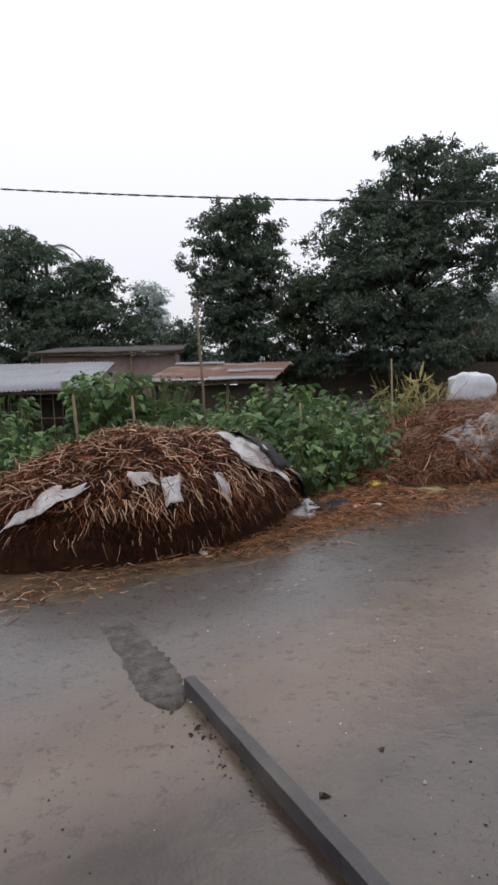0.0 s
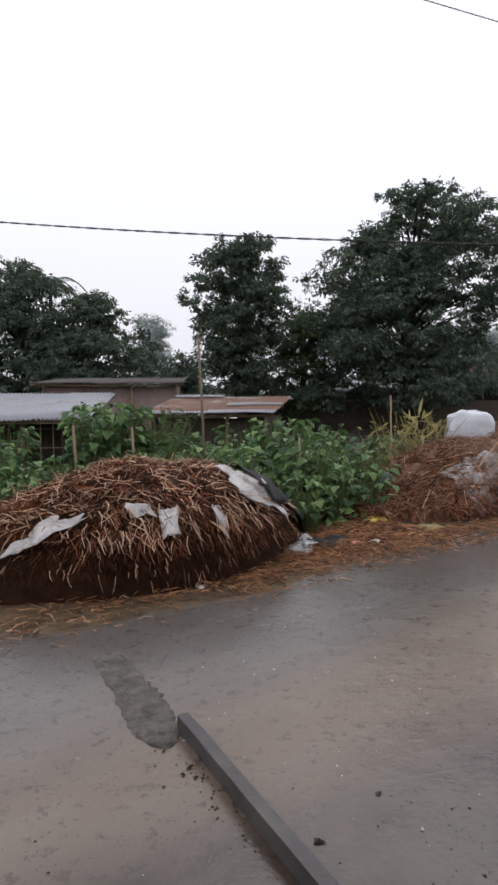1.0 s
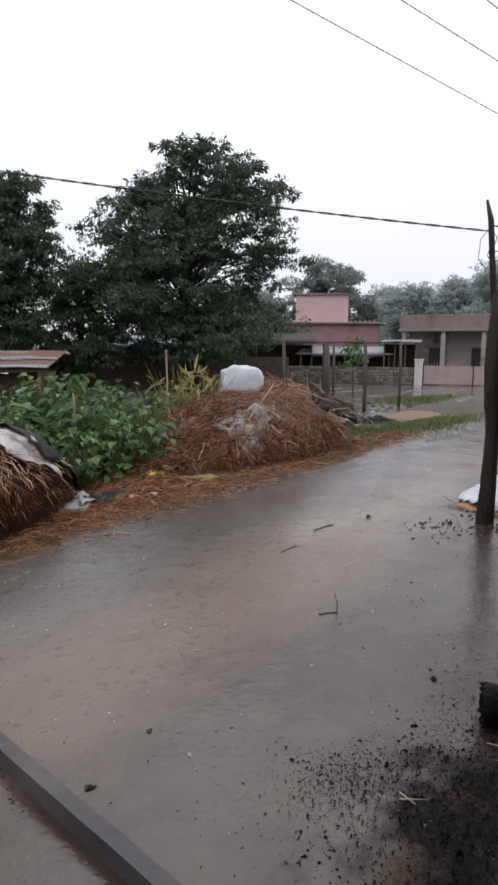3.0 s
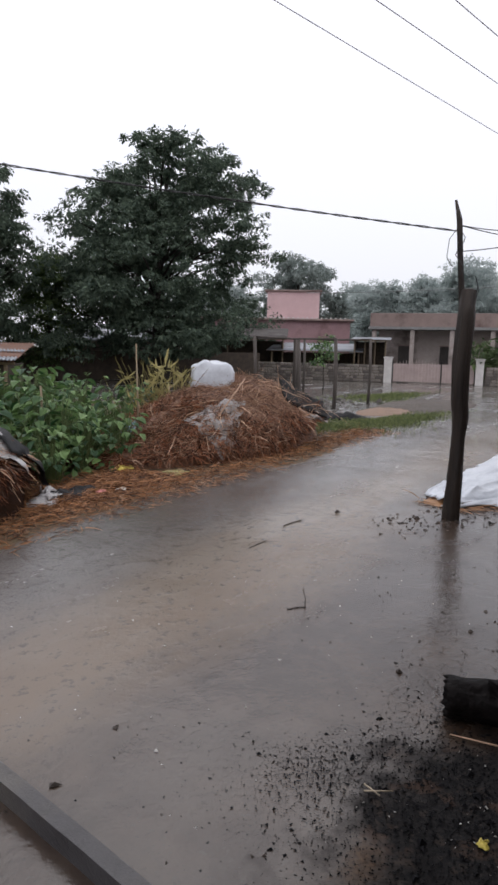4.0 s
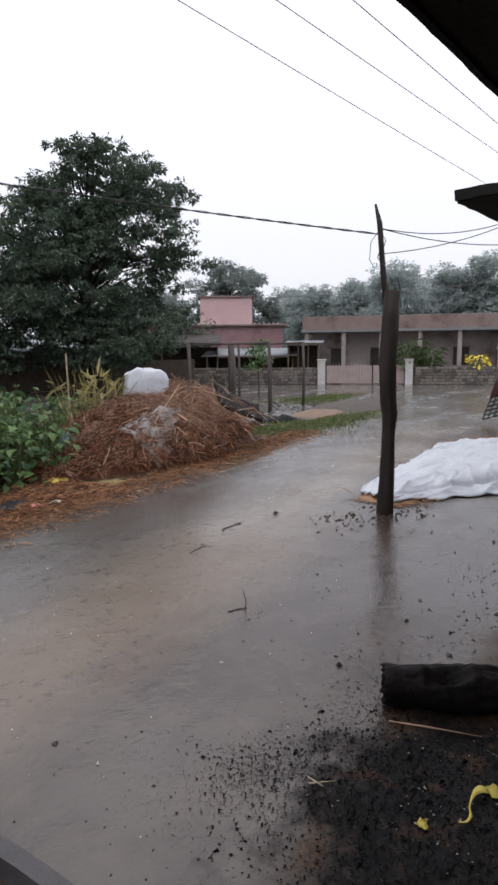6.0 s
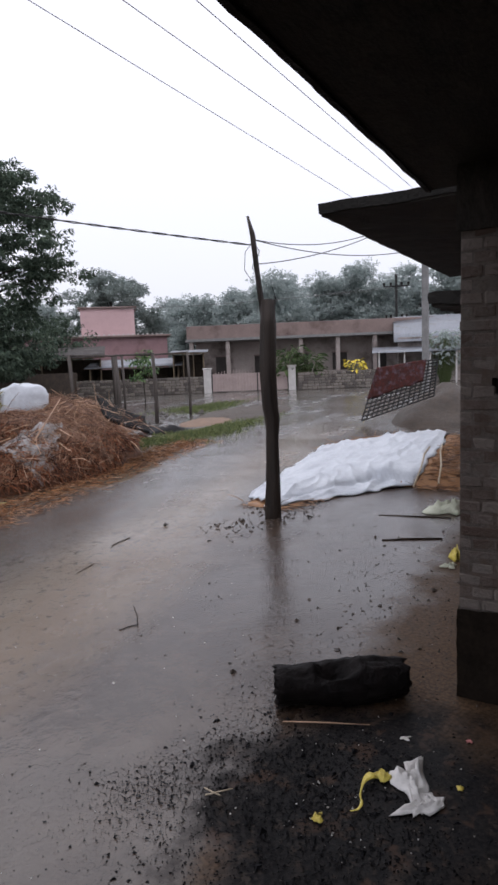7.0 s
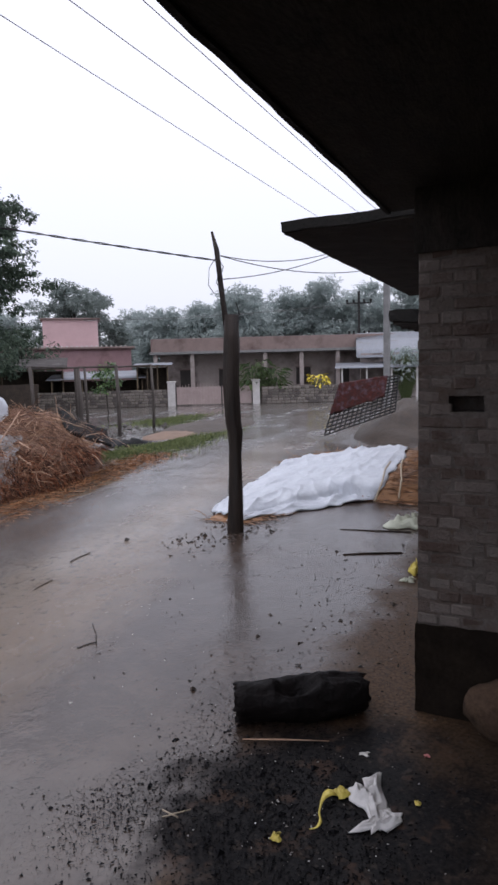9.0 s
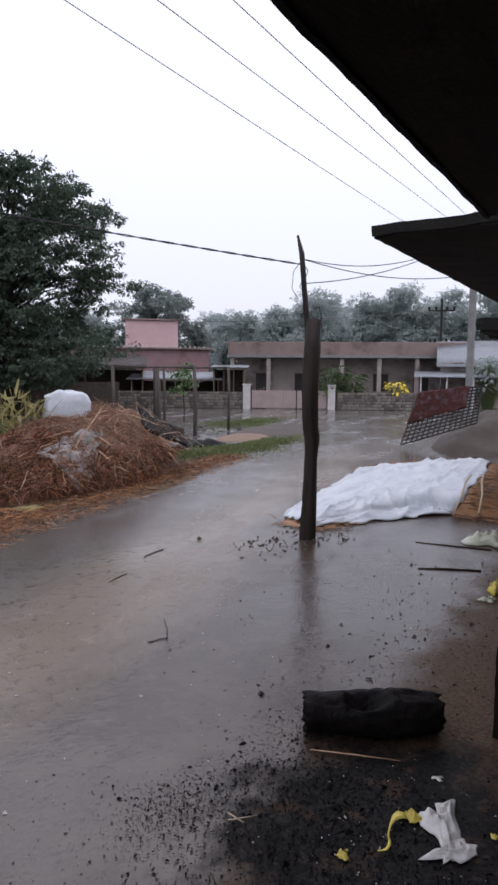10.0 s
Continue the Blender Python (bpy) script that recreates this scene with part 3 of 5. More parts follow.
def tangle(name, parent, count, rx, ry, shape, length, width, material, label, seed, hang=0.8, stand=0.12, keep=None, mess=0.75, lift=0.0):
    """Stalks lying on a heap, hanging down its sides."""
    g = np.random.default_rng(seed)
    p, w = heap_points(count, rx, ry, shape, g, keep)
    flat = np.stack([w[:, 0], w[:, 1], np.zeros(len(w))], 1)
    steep = np.linalg.norm(flat, axis=1, keepdims=True)
    fall = flat * w[:, 2:3] - np.array([0, 0, 1.0]) * steep ** 2
    loose = unit(len(p), g)
    loose -= w * (loose * w).sum(1, keepdims=True) * 0.8
    way = fall * hang * 1.6 + loose * mess + w * stand
    v, f = strands(p + w * (lift + g.random((len(p), 1)) * 0.03), way, g.uniform(*length, len(p)), g.uniform(*width, len(p)), 0.14, seed)
    v[:, 2] = np.maximum(v[:, 2], 0.008)
    return tagged(raw(name, v, f, material, parent, label), kind="stuff")


g1 = np.random.default_rng(11)
hay1 = thing("haystack", (-1.28, 6.9, 0), "dome of wet brown maize stalks with torn plastic scraps", "haystack", turn=33)
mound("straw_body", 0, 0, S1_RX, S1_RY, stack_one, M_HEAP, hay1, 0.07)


def cap_one(x, y):
    """The thatch-like upper layer, which hangs over the darker lower part."""
    return stack_one(x / 1.03, y / 1.03) + 0.05


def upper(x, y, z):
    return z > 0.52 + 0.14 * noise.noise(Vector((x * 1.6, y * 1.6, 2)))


# dark stalks cover the whole heap; brighter layers lie mainly on the upper part
tangle("stalk_mat", hay1, 9000, S1_RX, S1_RY, stack_one, (0.04, 0.16), (0.002, 0.006), M_STRAW_DARK, "dark brown stalks", 3, 0.8, 0.45, None, 0.9)
# the red layer leaves out a mid-height band on the left
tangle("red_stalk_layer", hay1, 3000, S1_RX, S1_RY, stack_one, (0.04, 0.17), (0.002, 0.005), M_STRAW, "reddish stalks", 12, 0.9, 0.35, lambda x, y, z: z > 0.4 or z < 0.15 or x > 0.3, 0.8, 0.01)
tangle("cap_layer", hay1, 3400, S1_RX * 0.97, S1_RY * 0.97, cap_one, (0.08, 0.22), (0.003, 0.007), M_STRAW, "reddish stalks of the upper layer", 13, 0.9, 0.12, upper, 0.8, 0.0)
tangle("pale_stalk_layer", hay1, 800, S1_RX, S1_RY, stack_one, (0.05, 0.17), (0.002, 0.0045), M_STRAW_PALE, "paler stalks hanging down the side", 4, 1.1, 0.4, None, 0.6, 0.03)
tangle("top_layer", hay1, 1900, S1_RX * 0.97, S1_RY * 0.97, cap_one, (0.08, 0.24), (0.004, 0.0075), M_STRAW_PALE, "criss-crossed broken stalks on the crown", 5, 0.9, 0.18, upper, 0.9, 0.02)
sheet("plastic_scrap", ((-1.75, -0.8), (-1.5, -0.92), (-0.9, -1.0), (-1.2, -0.78)), 18, 12, cap_one, M_PLASTIC, hay1, "torn grey-white plastic", 0.09, 0.06, 1)
sheet("plastic_scrap", ((-0.28, -1.34), (-0.1, -1.36), (0.0, -1.18), (-0.2, -1.14)), 14, 11, cap_one, M_PLASTIC, hay1, "torn grey-white plastic", 0.08, 0.07, 5)
sheet("plastic_scrap", ((-0.5, -1.12), (-0.24, -1.2), (-0.28, -1.08), (-0.5, -1.0)), 12, 9, cap_one, M_PLASTIC, hay1, "torn grey-white plastic", 0.07, 0.06, 7)
sheet("plastic_scrap", ((0.42, -1.34), (0.5, -1.35), (0.52, -1.18), (0.42, -1.18)), 10, 9, cap_one, M_PLASTIC, hay1, "torn grey-white plastic", 0.07, 0.06, 6)
sheet("plastic_scrap", ((0.8, -1.1), (1.5, -1.1), (1.35, -0.5), (0.78, -0.6)), 22, 18, cap_one, M_PLASTIC, hay1, "torn grey-white plastic", 0.12, 0.05, 9)
sheet("black_sheet", ((1.3, -1.05), (2.05, -0.8), (2.12, 0.1), (1.2, -0.1)), 14, 12, cap_one, M_BLACK, hay1, "black polythene flap", 0.16, 0.07, 12)
sheet("plastic_scrap", ((1.8, -1.0), (2.15, -0.85), (2.3, -0.45), (2.05, -0.5)), 8, 6, stack_one, M_PLASTIC, hay1, "grey plastic hem", 0.09, 0.05, 15)

# the second stack, farther on beside the road
S2_RX, S2_RY = 3.05, 1.55


def stack_two(x, y):
    u, v = x / S2_RX, y / S2_RY
    k = 0.32 + 0.68 * max(0.0, min(1.0, (x + 2.3) / 2.6))
    r = max(0.0, 1.0 - abs(u) ** (7.0 if u > 0 else 2.6) - abs(v) ** 2.2)
    bulge = 1 + 0.16 * noise.noise(Vector((x * 1.5, y * 1.5, 9)))
    h = 1.2 * k * r ** 0.62 * bulge
    board_z = 1.567 - 0.17 * x + 0.5526 * y - 0.11
    return h if x < 0.9 else max(0.0, min(h, board_z)) if x > 1.3 else h + (min(h, max(0.0, board_z)) - h) * (x - 0.9) / 0.4


hay2 = thing("haystack", (4.15, 10.85, 0), "long heap of brown straw and chaff under rotten sheets", "haystack", turn=27)
mound("straw_body", 0, 0, S2_RX, S2_RY, stack_two, M_CHAFF, hay2, 0.13)
tangle("stalk_mat", hay2, 7000, S2_RX, S2_RY, stack_two, (0.1, 0.32), (0.004, 0.009), M_STRAW, "reddish wet stalks", 6, 0.7, 0.15, lambda x, y, z: z < 0.68 or x < -0.5, 1.0)
tangle("pale_stalk_layer", hay2, 330, S2_RX, S2_RY, stack_two, (0.15, 0.42), (0.004, 0.008), M_STRAW_PALE, "paler long stalks", 7, 0.4, 0.25, lambda x, y, z: z < 0.6 or x < -0.6, 1.0, 0.02)
tangle("fine_straw", hay2, 14000, S2_RX, S2_RY, stack_two, (0.06, 0.24), (0.0015, 0.004), M_CHAFF_STRAND, "matted fine straw", 8, 0.3, 0.25, None, 1.0, 0.02)
tangle("loose_straw", hay2, 150, S2_RX, S2_RY, stack_two, (0.3, 0.85), (0.005, 0.009), M_STRAW_PALE, "long pale wisps", 9, 0.5, 0.1, lambda x, y, z: z > 0.6, 0.6, 0.04)
sheet("plastic_scrap", ((-1.3, -1.5), (-0.85, -1.45), (0.15, -0.8), (-1.25, -0.55)), 22, 16, stack_two, M_GREY_SHEET, hay2, "torn grey plastic sheet", 0.06, 0.06, 21)
sheet("plastic_scrap", ((1.55, -1.3), (1.85, -1.3), (1.8, -0.95), (1.5, -0.9)), 8, 8, stack_two, M_GREY_SHEET, hay2, "torn grey plastic sheet", 0.06, 0.08, 23)
bv, bf = [], []
for j in range(9):
    for i in range(15):
        u, q = i / 14, j / 8
        p = Vector((5.75, 10.7, 0.86)).lerp(Vector((6.75, 10.75, 0.47)), u).lerp(Vector((6.25, 12.1, 1.24)).lerp(Vector((7.2, 11.74, 0.69)), u), q) + Vector((0, 0, 0.05))
        bv.append(hay2.matrix_basis.inverted() @ (p + 0.05 * noise.noise_vector(Vector((u * 4, q * 3, 7))) - Vector((0, 0, 0.05 * (1 - abs(2 * u - 1))))))
for j in range(8):
    for i in range(14):
        k = j * 15 + i
        bf.append((k, k + 1, k + 16, k + 15))
board = raw("black_sheet", bv, bf, M_BOARD, hay2, "stiff black roofing sheet over the end", True)
board.modifiers.new("thickness", "SOLIDIFY").thickness = 0.035
sheet("plastic_scrap", ((1.75, -1.35), (2.25, -1.25), (2.3, -0.8), (1.85, -0.85)), 10, 10, stack_two, M_GREY_SHEET, hay2, "torn grey plastic sheet", 0.07, 0.12, 33)
sheet("plastic_scrap", ((-2.1, 0.05), (-1.85, -0.05), (-1.55, 0.3), (-1.8, 0.45)), 6, 6, stack_two, M_BLUE, hay2, "pale blue plastic scrap", 0.06, 0.04, 28)
for a, b in (((4.56, 10.03, 1.36), (3.56, 9.52, 0.36)), ((3.66, 9.18, 0.2), (4.1, 9.06, 0.04))):
    a, b = Vector(a), Vector(b)
    v, f = tube([a, a.lerp(b, 0.5) + Vector((0.02, -0.02, 0.03)), b], [0.010, 0.013, 0.014], 6, 0.15)
    tagged(raw("stick", v, f, M_STRAW_PALE, None, "", True), "long pale pole leaning on the straw", "stick")

# ---- beam, cement patch, charred log, post ----
def bar_on_ground(a, b, w, h, name, material, label, category):
    a, b = Vector(a), Vector(b)
    yaw = math.degrees(math.atan2(b.y - a.y, b.x - a.x))
    bm = rough_box(0, -w / 2, -0.02, (b - a).length, w / 2, h, 0.1, 0.004)
    ob = part(name, bm, material)
    ob.matrix_basis = pose(a.x, a.y, 0, 0, 0, yaw)
    return tagged(ob, label, category)


bar_on_ground((-0.357, 3.05, 0), (0.915, 0.592, 0), 0.07, 0.10, "concrete_beam", M_BEAM, "long wet grey concrete bar lying on the mud", "beam")


def patch_shape():
    verts, faces = [], []
    mids = [(-1.08, 4.18, 0.03), (-1.02, 4.1, 0.12), (-0.88, 3.82, 0.125), (-0.76, 3.6, 0.13), (-0.66, 3.4, 0.15), (-0.57, 3.2, 0.15), (-0.5, 3.02, 0.13), (-0.44, 2.9, 0.07), (-0.42, 2.85, 0.02)]
    across = 17
    rows_ = 60
    for k in range(rows_ + 1):
        s = k / rows_ * (len(mids) - 1)
        i = min(int(s), len(mids) - 2)
        a, b = Vector(mids[i]), Vector(mids[i + 1])
        c = a.lerp(b, s - i)
        for j in range(across):
            u = 2 * j / (across - 1) - 1
            r = c.z * (1 + 0.25 * noise.noise(Vector((k * 0.6, u * 2, 1))))
            x, y = c.x + u * r, c.y + u * r * 0.45
            h = 0.022 * (1 - u * u) * min(1.0, k / 4, (rows_ - k) / 4)
            verts.append((x, y, h + (0.016 * noise.noise(Vector((x * 16, y * 16, 0))) + 0.008 * noise.noise(Vector((x * 45, y * 45, 0)))) * (1 - abs(u)) - 0.012 * (abs(u) == 1 or k in (0, rows_))))
    for k in range(rows_):
        for j in range(across - 1):
            i = k * across + j
            faces.append((i, i + across, i + across + 1, i + 1))
    return verts, faces


pv, pf = patch_shape()
tagged(raw("cement_patch", pv, pf, M_CEMENT, None, "", True), "rough hump of grey cement smeared over the mud", "cement patch")

# charred log: hollowed top, ragged hollow ends
lv, lf = [], []
sides, steps = 56, 70
for k in range(steps + 7):
    inner = max(0, 3 - k, k - steps - 3)
    step_k = min(max(k - 3, 0), steps)
    for s in range(sides):
        w = 2 * math.pi * s / sides
        c, q = math.cos(w), math.sin(w)
        x = -0.37 + 0.74 * step_k / steps
        swell = 0.106 + 0.020 * math.exp(-((x - 0.02) / 0.22) ** 2) + 0.006 * math.sin(9 * x)
        crack = max(0.0, noise.noise(Vector((x * 3, c * 5, q * 5))) - 0.25)
        r = swell * (1 + 0.10 * noise.noise(Vector((x * 5, c * 2, q * 2))) + 0.07 * noise.noise(Vector((x * 13, c * 6, q * 6))) - 0.30 * crack)
        end = min(step_k, steps - step_k) / steps
        if end < 0.06:
            jag = noise.noise(Vector((c * 3.2, q * 3.2, 5.0 if x < 0 else 9.0)))
            x += (1 - end / 0.06) * 0.025 * jag
            r *= 1 - 0.10 * (1 - end / 0.06) ** 2 + 0.06 * (1 - end / 0.06) * noise.noise(Vector((c * 6, q * 6, 2.0)))
        if inner:
            r *= 1 - 0.30 * inner
            x += 0.035 * inner * (1 if x < 0 else -1)
        y, z = c * r, q * r
        if q > 0.1:
            dip = math.exp(-((x + 0.03) / 0.085) ** 2) * max(0.0, 1 - abs(y + 0.035) / 0.075)
            rim = math.exp(-((abs(x + 0.03) - 0.13) / 0.03) ** 2) * max(0.0, 1 - abs(y + 0.02) / 0.09)
            z += 0.022 * rim - 0.12 * dip
        lv.append((x, y, z + 0.112))
rows_ = steps + 7
for k in range(rows_ - 1):
    for s in range(sides):
        i, j = k * sides + s, k * sides + (s + 1) % sides
        lf.append((i, j, j + sides, i + sides))
lf.append(tuple(reversed(range(sides))))
lf.append(tuple(range((rows_ - 1) * sides, rows_ * sides)))
log = raw("charred_log", lv, lf, M_CHAR, None, "", True)
log.matrix_basis = pose(2.618, 1.68, 0, 0, 0, -36)
tagged(log, "short thick black charred log with a hollow on top", "log")
sv, sf = tube([(2.22, 1.735, 0.012), (2.36, 1.57, 0.02), (2.53, 1.40, 0.012)], [0.003, 0.0045, 0.002], 6)
tagged(raw("stick", sv, sf, M_STRAW_PALE, None, "", True), "pale peeled stick beside the charred log", "stick")

post = thing("utility_post", (5.085, 5.035, 0), "crooked dark log post carrying a cable", "post")
pv, pf = tube([(0, 0, -0.3), (0.0, 0, 0.1), (0.01, 0.0, 0.5), (0.04, 0.01, 0.95), (0.045, 0.0, 1.2), (0.015, 0, 1.35), (0.005, 0, 1.8), (0.018, 0, 2.3), (0.035, 0, 2.61)], [0.094, 0.086, 0.082, 0.08, 0.085, 0.092, 0.088, 0.088, 0.086], 16, 0.5)
raw("log", pv, pf, M_POST, post, "", True)
pv, pf = tube([(0.03, 0.08, 2.3), (-0.01, 0.075, 2.6), (-0.07, 0.06, 3.0), (-0.115, 0.06, 3.35), (-0.145, 0.1, 3.56)], [0.03, 0.032, 0.031, 0.028, 0.013], 9, 0.5)
raw("pole_extension", pv, pf, M_POST, post, "thin burnt-looking pole lashed on top", True)
pv, pf = tubes([tube([(-0.1 + 0.02 * math.sin(k), 0.03 + 0.05 * math.cos(k * 1.3), 3.28 - 0.06 * k) for k in range(10)], 0.005, 5),
                tube([(0.02, -0.1, 2.75), (0.06, -0.12, 2.6), (0.03, -0.12, 2.5), (0.05, -0.11, 2.66)], 0.005, 5),
                tube([(-0.1, 0.05, 3.3), (-0.2, 0.1, 3.15), (-0.22, 0.1, 2.95), (-0.15, 0.08, 2.85)], 0.004, 5)])
raw("wire_loops", pv, pf, M_CABLE, post, "loose wire ends")


def hanging(name, a, b, sag, r, material, label, twist=False, steps=40):
    a, b = Vector(a), Vector(b)
    pts = [a.lerp(b, k / steps) - Vector((0, 0, sag * 4 * (k / steps) * (1 - k / steps))) for k in range(steps + 1)]
    v, f = tube(pts, r, 5)
    if twist:
        more = []
        side = (b - a).cross(Vector((0, 0, 1))).normalized()
        for ph in (0, math.pi):
            more.append(tube([q + side * (math.cos(k * 1.3 + ph) * r) + Vector((0, 0, math.sin(k * 1.3 + ph) * r)) for k, q in enumerate(pts)], r * 0.8, 5))
        v, f = tubes(more)
    return tagged(raw(name, v, f, material, None, "", True), label, "cable")


hanging("service_cable", (-15.5, 12.5, 6.85), (4.98, 5.11, 3.235), 0.42, 0.0075, M_CABLE, "twisted black service cable strung over the road", True, 230)
hanging("service_cable", (4.98, 5.11, 3.3), (8.24, 5.30, 3.45), 0.12, 0.006, M_CABLE, "black cable from the post to the houses")
hanging("service_cable", (5.0, 5.1, 3.02), (7.35, 4.83, 3.68), 0.1, 0.0055, M_CABLE, "black cable from the post to the houses")
hanging("service_cable", (4.98, 5.11, 3.3), (7.43, 5.05, 3.68), 0.14, 0.0055, M_CABLE, "black cable from the post to the houses")
hanging("service_cable", (39.9, 29.8, 7.0), (24.6, 45.0, 6.3), 0.25, 0.02, M_POLE, "grey cable strung past the far houses")
for off, z0, z1 in ((-5.71, 6.50, 6.51), (-4.80, 6.28, 6.80), (-3.95, 6.50, 6.50)):
    a, b = HOUSE_O + HOUSE_D * -14 + HOUSE_E * off, HOUSE_O + HOUSE_D * 18.0 + HOUSE_E * off
    hanging("power_line", (a.x, a.y, z0), (b.x, b.y, z1), 0.02, 0.0085, M_WIRE, "thin bare power line high over the street")

# street pole with its cross arm
pole = thing("power_pole", (18.2, 12.02, 0), "grey concrete power pole standing in a mound of earth", "power pole")
part("shaft", box(-0.1, -0.1, -0.2, 0.1, 0.1, 7.25, 0.02), M_POLE, pole)
part("cross_arm", box(-0.9, -0.05, 6.55, 0.9, 0.05, 6.65, 0.01), M_IRON, pole)
pole.matrix_basis = pose(18.2, 12.02, 0, 0, 0, 112)

# ---- straw stack and tarpaulin on the near side ----
def low_stack(x, y):
    """Height of the straw stack at a place: thin at its tip, thick towards the houses."""
    u = max(0.0, min(1.0, (x - 5.3) / 4.6))
    front, back = 5.52 - 0.25 * u - 1.15 * max(0.0, min(1.0, (x - 7.45) / 0.5)), 5.85 + 2.9 * u
    v = (y - front) / max(0.2, back - front)
    if v <= 0 or v >= 1 or x < 5.3 or x > 10.35:
        return 0.0
    ends = min(1.0, (x - 5.3) / 0.8) * min(1.0, (10.35 - x) / 0.5)
    return (0.05 + 0.42 * u ** 1.3) * (math.sin(math.pi * v ** 0.6)) ** 0.75 * ends ** 0.5


stack = thing("straw_stack", (0, 0, 0), "low flat stack of bundled golden straw", "straw stack")
sv, sf = [], []
for j in range(61):
    for i in range(81):
        x, y = 5.0 + 6.4 * i / 80, 3.6 + 5.5 * j / 60
        h = low_stack(x, y)
        sv.append((x, y, h + 0.03 * noise.noise(Vector((x * 4, y * 4, 0))) * (h > 0.03) - 0.03 * (h <= 0.001)))
for j in range(60):
    for i in range(80):
        k = j * 81 + i
        if max(sv[q][2] for q in (k, k + 1, k + 82, k + 81)) > -0.02:
            sf.append((k, k + 1, k + 82, k + 81))
raw("straw_body", sv, sf, M_LITTER_STRAW, stack, "", True)
n = 16000
x, y = g1.uniform(5.0, 11.3, n), g1.uniform(3.6, 9.0, n)
h = np.array([low_stack(a, b) for a, b in zip(x, y)])
near = np.array([max(low_stack(a + dx, b + dy) for dx, dy in ((0.2, 0), (-0.2, 0), (0, 0.25), (0, -0.2))) for a, b in zip(x, y)])
A, B, C, D = Vector((5.36, 5.42, 0)), Vector((7.82, 4.83, 0)), Vector((9.98, 5.72, 0)), Vector((9.5, 8.55, 0))
A2 = Vector((5.55, 6.05, 0))


def under_sheet(x, y):
    ring = (A, B, C, D, A2)
    return all((q.x - p.x) * (y - p.y) - (q.y - p.y) * (x - p.x) > 0.0 for p, q in zip(ring, ring[1:] + ring[:1]))


ok = (near > 0.01) & ~np.array([any(under_sheet(a + da, b + db) for da, db in ((0, 0), (0.1, -0.2))) for a, b in zip(x, y)])
p = np.stack([x, y, h + 0.015], 1)[ok]
n = len(p)
flat = np.where(g1.random(n) < 0.7, 1.0, 0.2)
way = np.stack([0.45 * flat + g1.normal(0, 0.3, n), -0.9 * flat + g1.normal(0, 0.45, n), g1.normal(0.0, 0.12, n)], 1)
v, f = strands(p, way, g1.uniform(0.12, 0.38, n), g1.uniform(0.003, 0.007, n), 0.08, 8)
v[:, 2] = np.maximum(v[:, 2], 0.008)
tagged(raw("straw", v, f, M_LITTER_STRAW, stack, "loose golden straw"), kind="stuff")
for a, b in (((6.78, 4.21, 0.22), (8.26, 4.99, 0.50)), ((7.15, 4.09, 0.22), (8.56, 4.97, 0.50))):
    a, b = Vector(a), Vector(b)
    v, f = tube([a, a.lerp(b, 0.35) + Vector((0.012, -0.012, 0.05)), a.lerp(b, 0.7) + Vector((-0.008, 0.012, 0.05)), b], 0.013, 7, 0.1)
    tagged(raw("stick", v, f, M_PALE_STICK, None, "", True), "pale crooked stick laid on the straw", "stick")

tv, tf = [], []
nu, nv = 130, 84
for j in range(nv + 1):
    for i in range(nu + 1):
        u, v_ = i / nu, j / nv
        front = A.lerp(B, u / 0.62) if u < 0.62 else B.lerp(C, (u - 0.62) / 0.38)
        back = A2.lerp(D, u)
        q = front.lerp(back, v_)
        rag = 0.10 if j in (0, nv) or i in (0, nu) else 0.0
        n3 = noise.noise_vector(Vector((u * 14, v_ * 9, 3)))
        x, y = q.x + n3.x * (rag + 0.03), q.y + n3.y * (rag + 0.03)
        s = Vector((x * 1.2, y * 1.2, 0))
        fold = 0.05 * (1 - abs(noise.noise(Vector((x * 0.5 + y * 0.5, y * 2.2 - x * 0.9, 7))))) ** 9 + 0.035 * (1 - abs(noise.noise(Vector((x * 1.3 + y * 1.1, y * 2.6 - x * 1.4, 5))))) ** 12 + 0.018 * (1 - abs(noise.noise(Vector((x * 2.4, y * 4.0 - x * 1.5, 2))))) ** 8 + 0.006 * abs(noise.noise(s * 7))
        tv.append((x, y, max(low_stack(x, y), 0.0) + 0.016 + 0.014 * (0 < j < nv and 0 < i < nu) + fold * (min(1.0, 0.15 + j / 6) if j < nv else 0.35)))
for j in range(nv):
    for i in range(nu):
        k = j * (nu + 1) + i
        tf.append((k, k + 1, k + nu + 2, k + nu + 1))
tarp = raw("tarpaulin", tv, tf, M_TARP, None, "", True)
tarp.modifiers.new("thickness", "SOLIDIFY").thickness = 0.005
tagged(tarp, "crumpled white plastic tarpaulin spread over the straw stack", "tarpaulin")

# earth mound with the iron grille and its red mat
mv, mf = [], []
for k in range(15):
    for s in range(40):
        w, r = 2 * math.pi * s / 40, k / 14
        x, y = 2.9 * r * math.cos(w), 1.5 * r * math.sin(w)
        z = 0.98 * max(0, 1 - r ** 1.6) * (1 + 0.4 * noise.noise(Vector((x, y, 1)))) + 0.06 * noise.noise(Vector((x * 4, y * 4, 0))) - 0.05 * (k == 14)
        mv.append((x, y, z))
for k in range(14):
    for s in range(40):
        i, j = k * 40 + s, k * 40 + (s + 1) % 40
        mf.append((i, i + 40, j + 40, j))
earth = raw("earth_mound", mv, mf, M_SOIL, None, "", True)
earth.matrix_basis = pose(16.3, 9.9, 0, 0, 0, 20)
tagged(earth, "low mound of wet grey-brown earth", "earth mound")

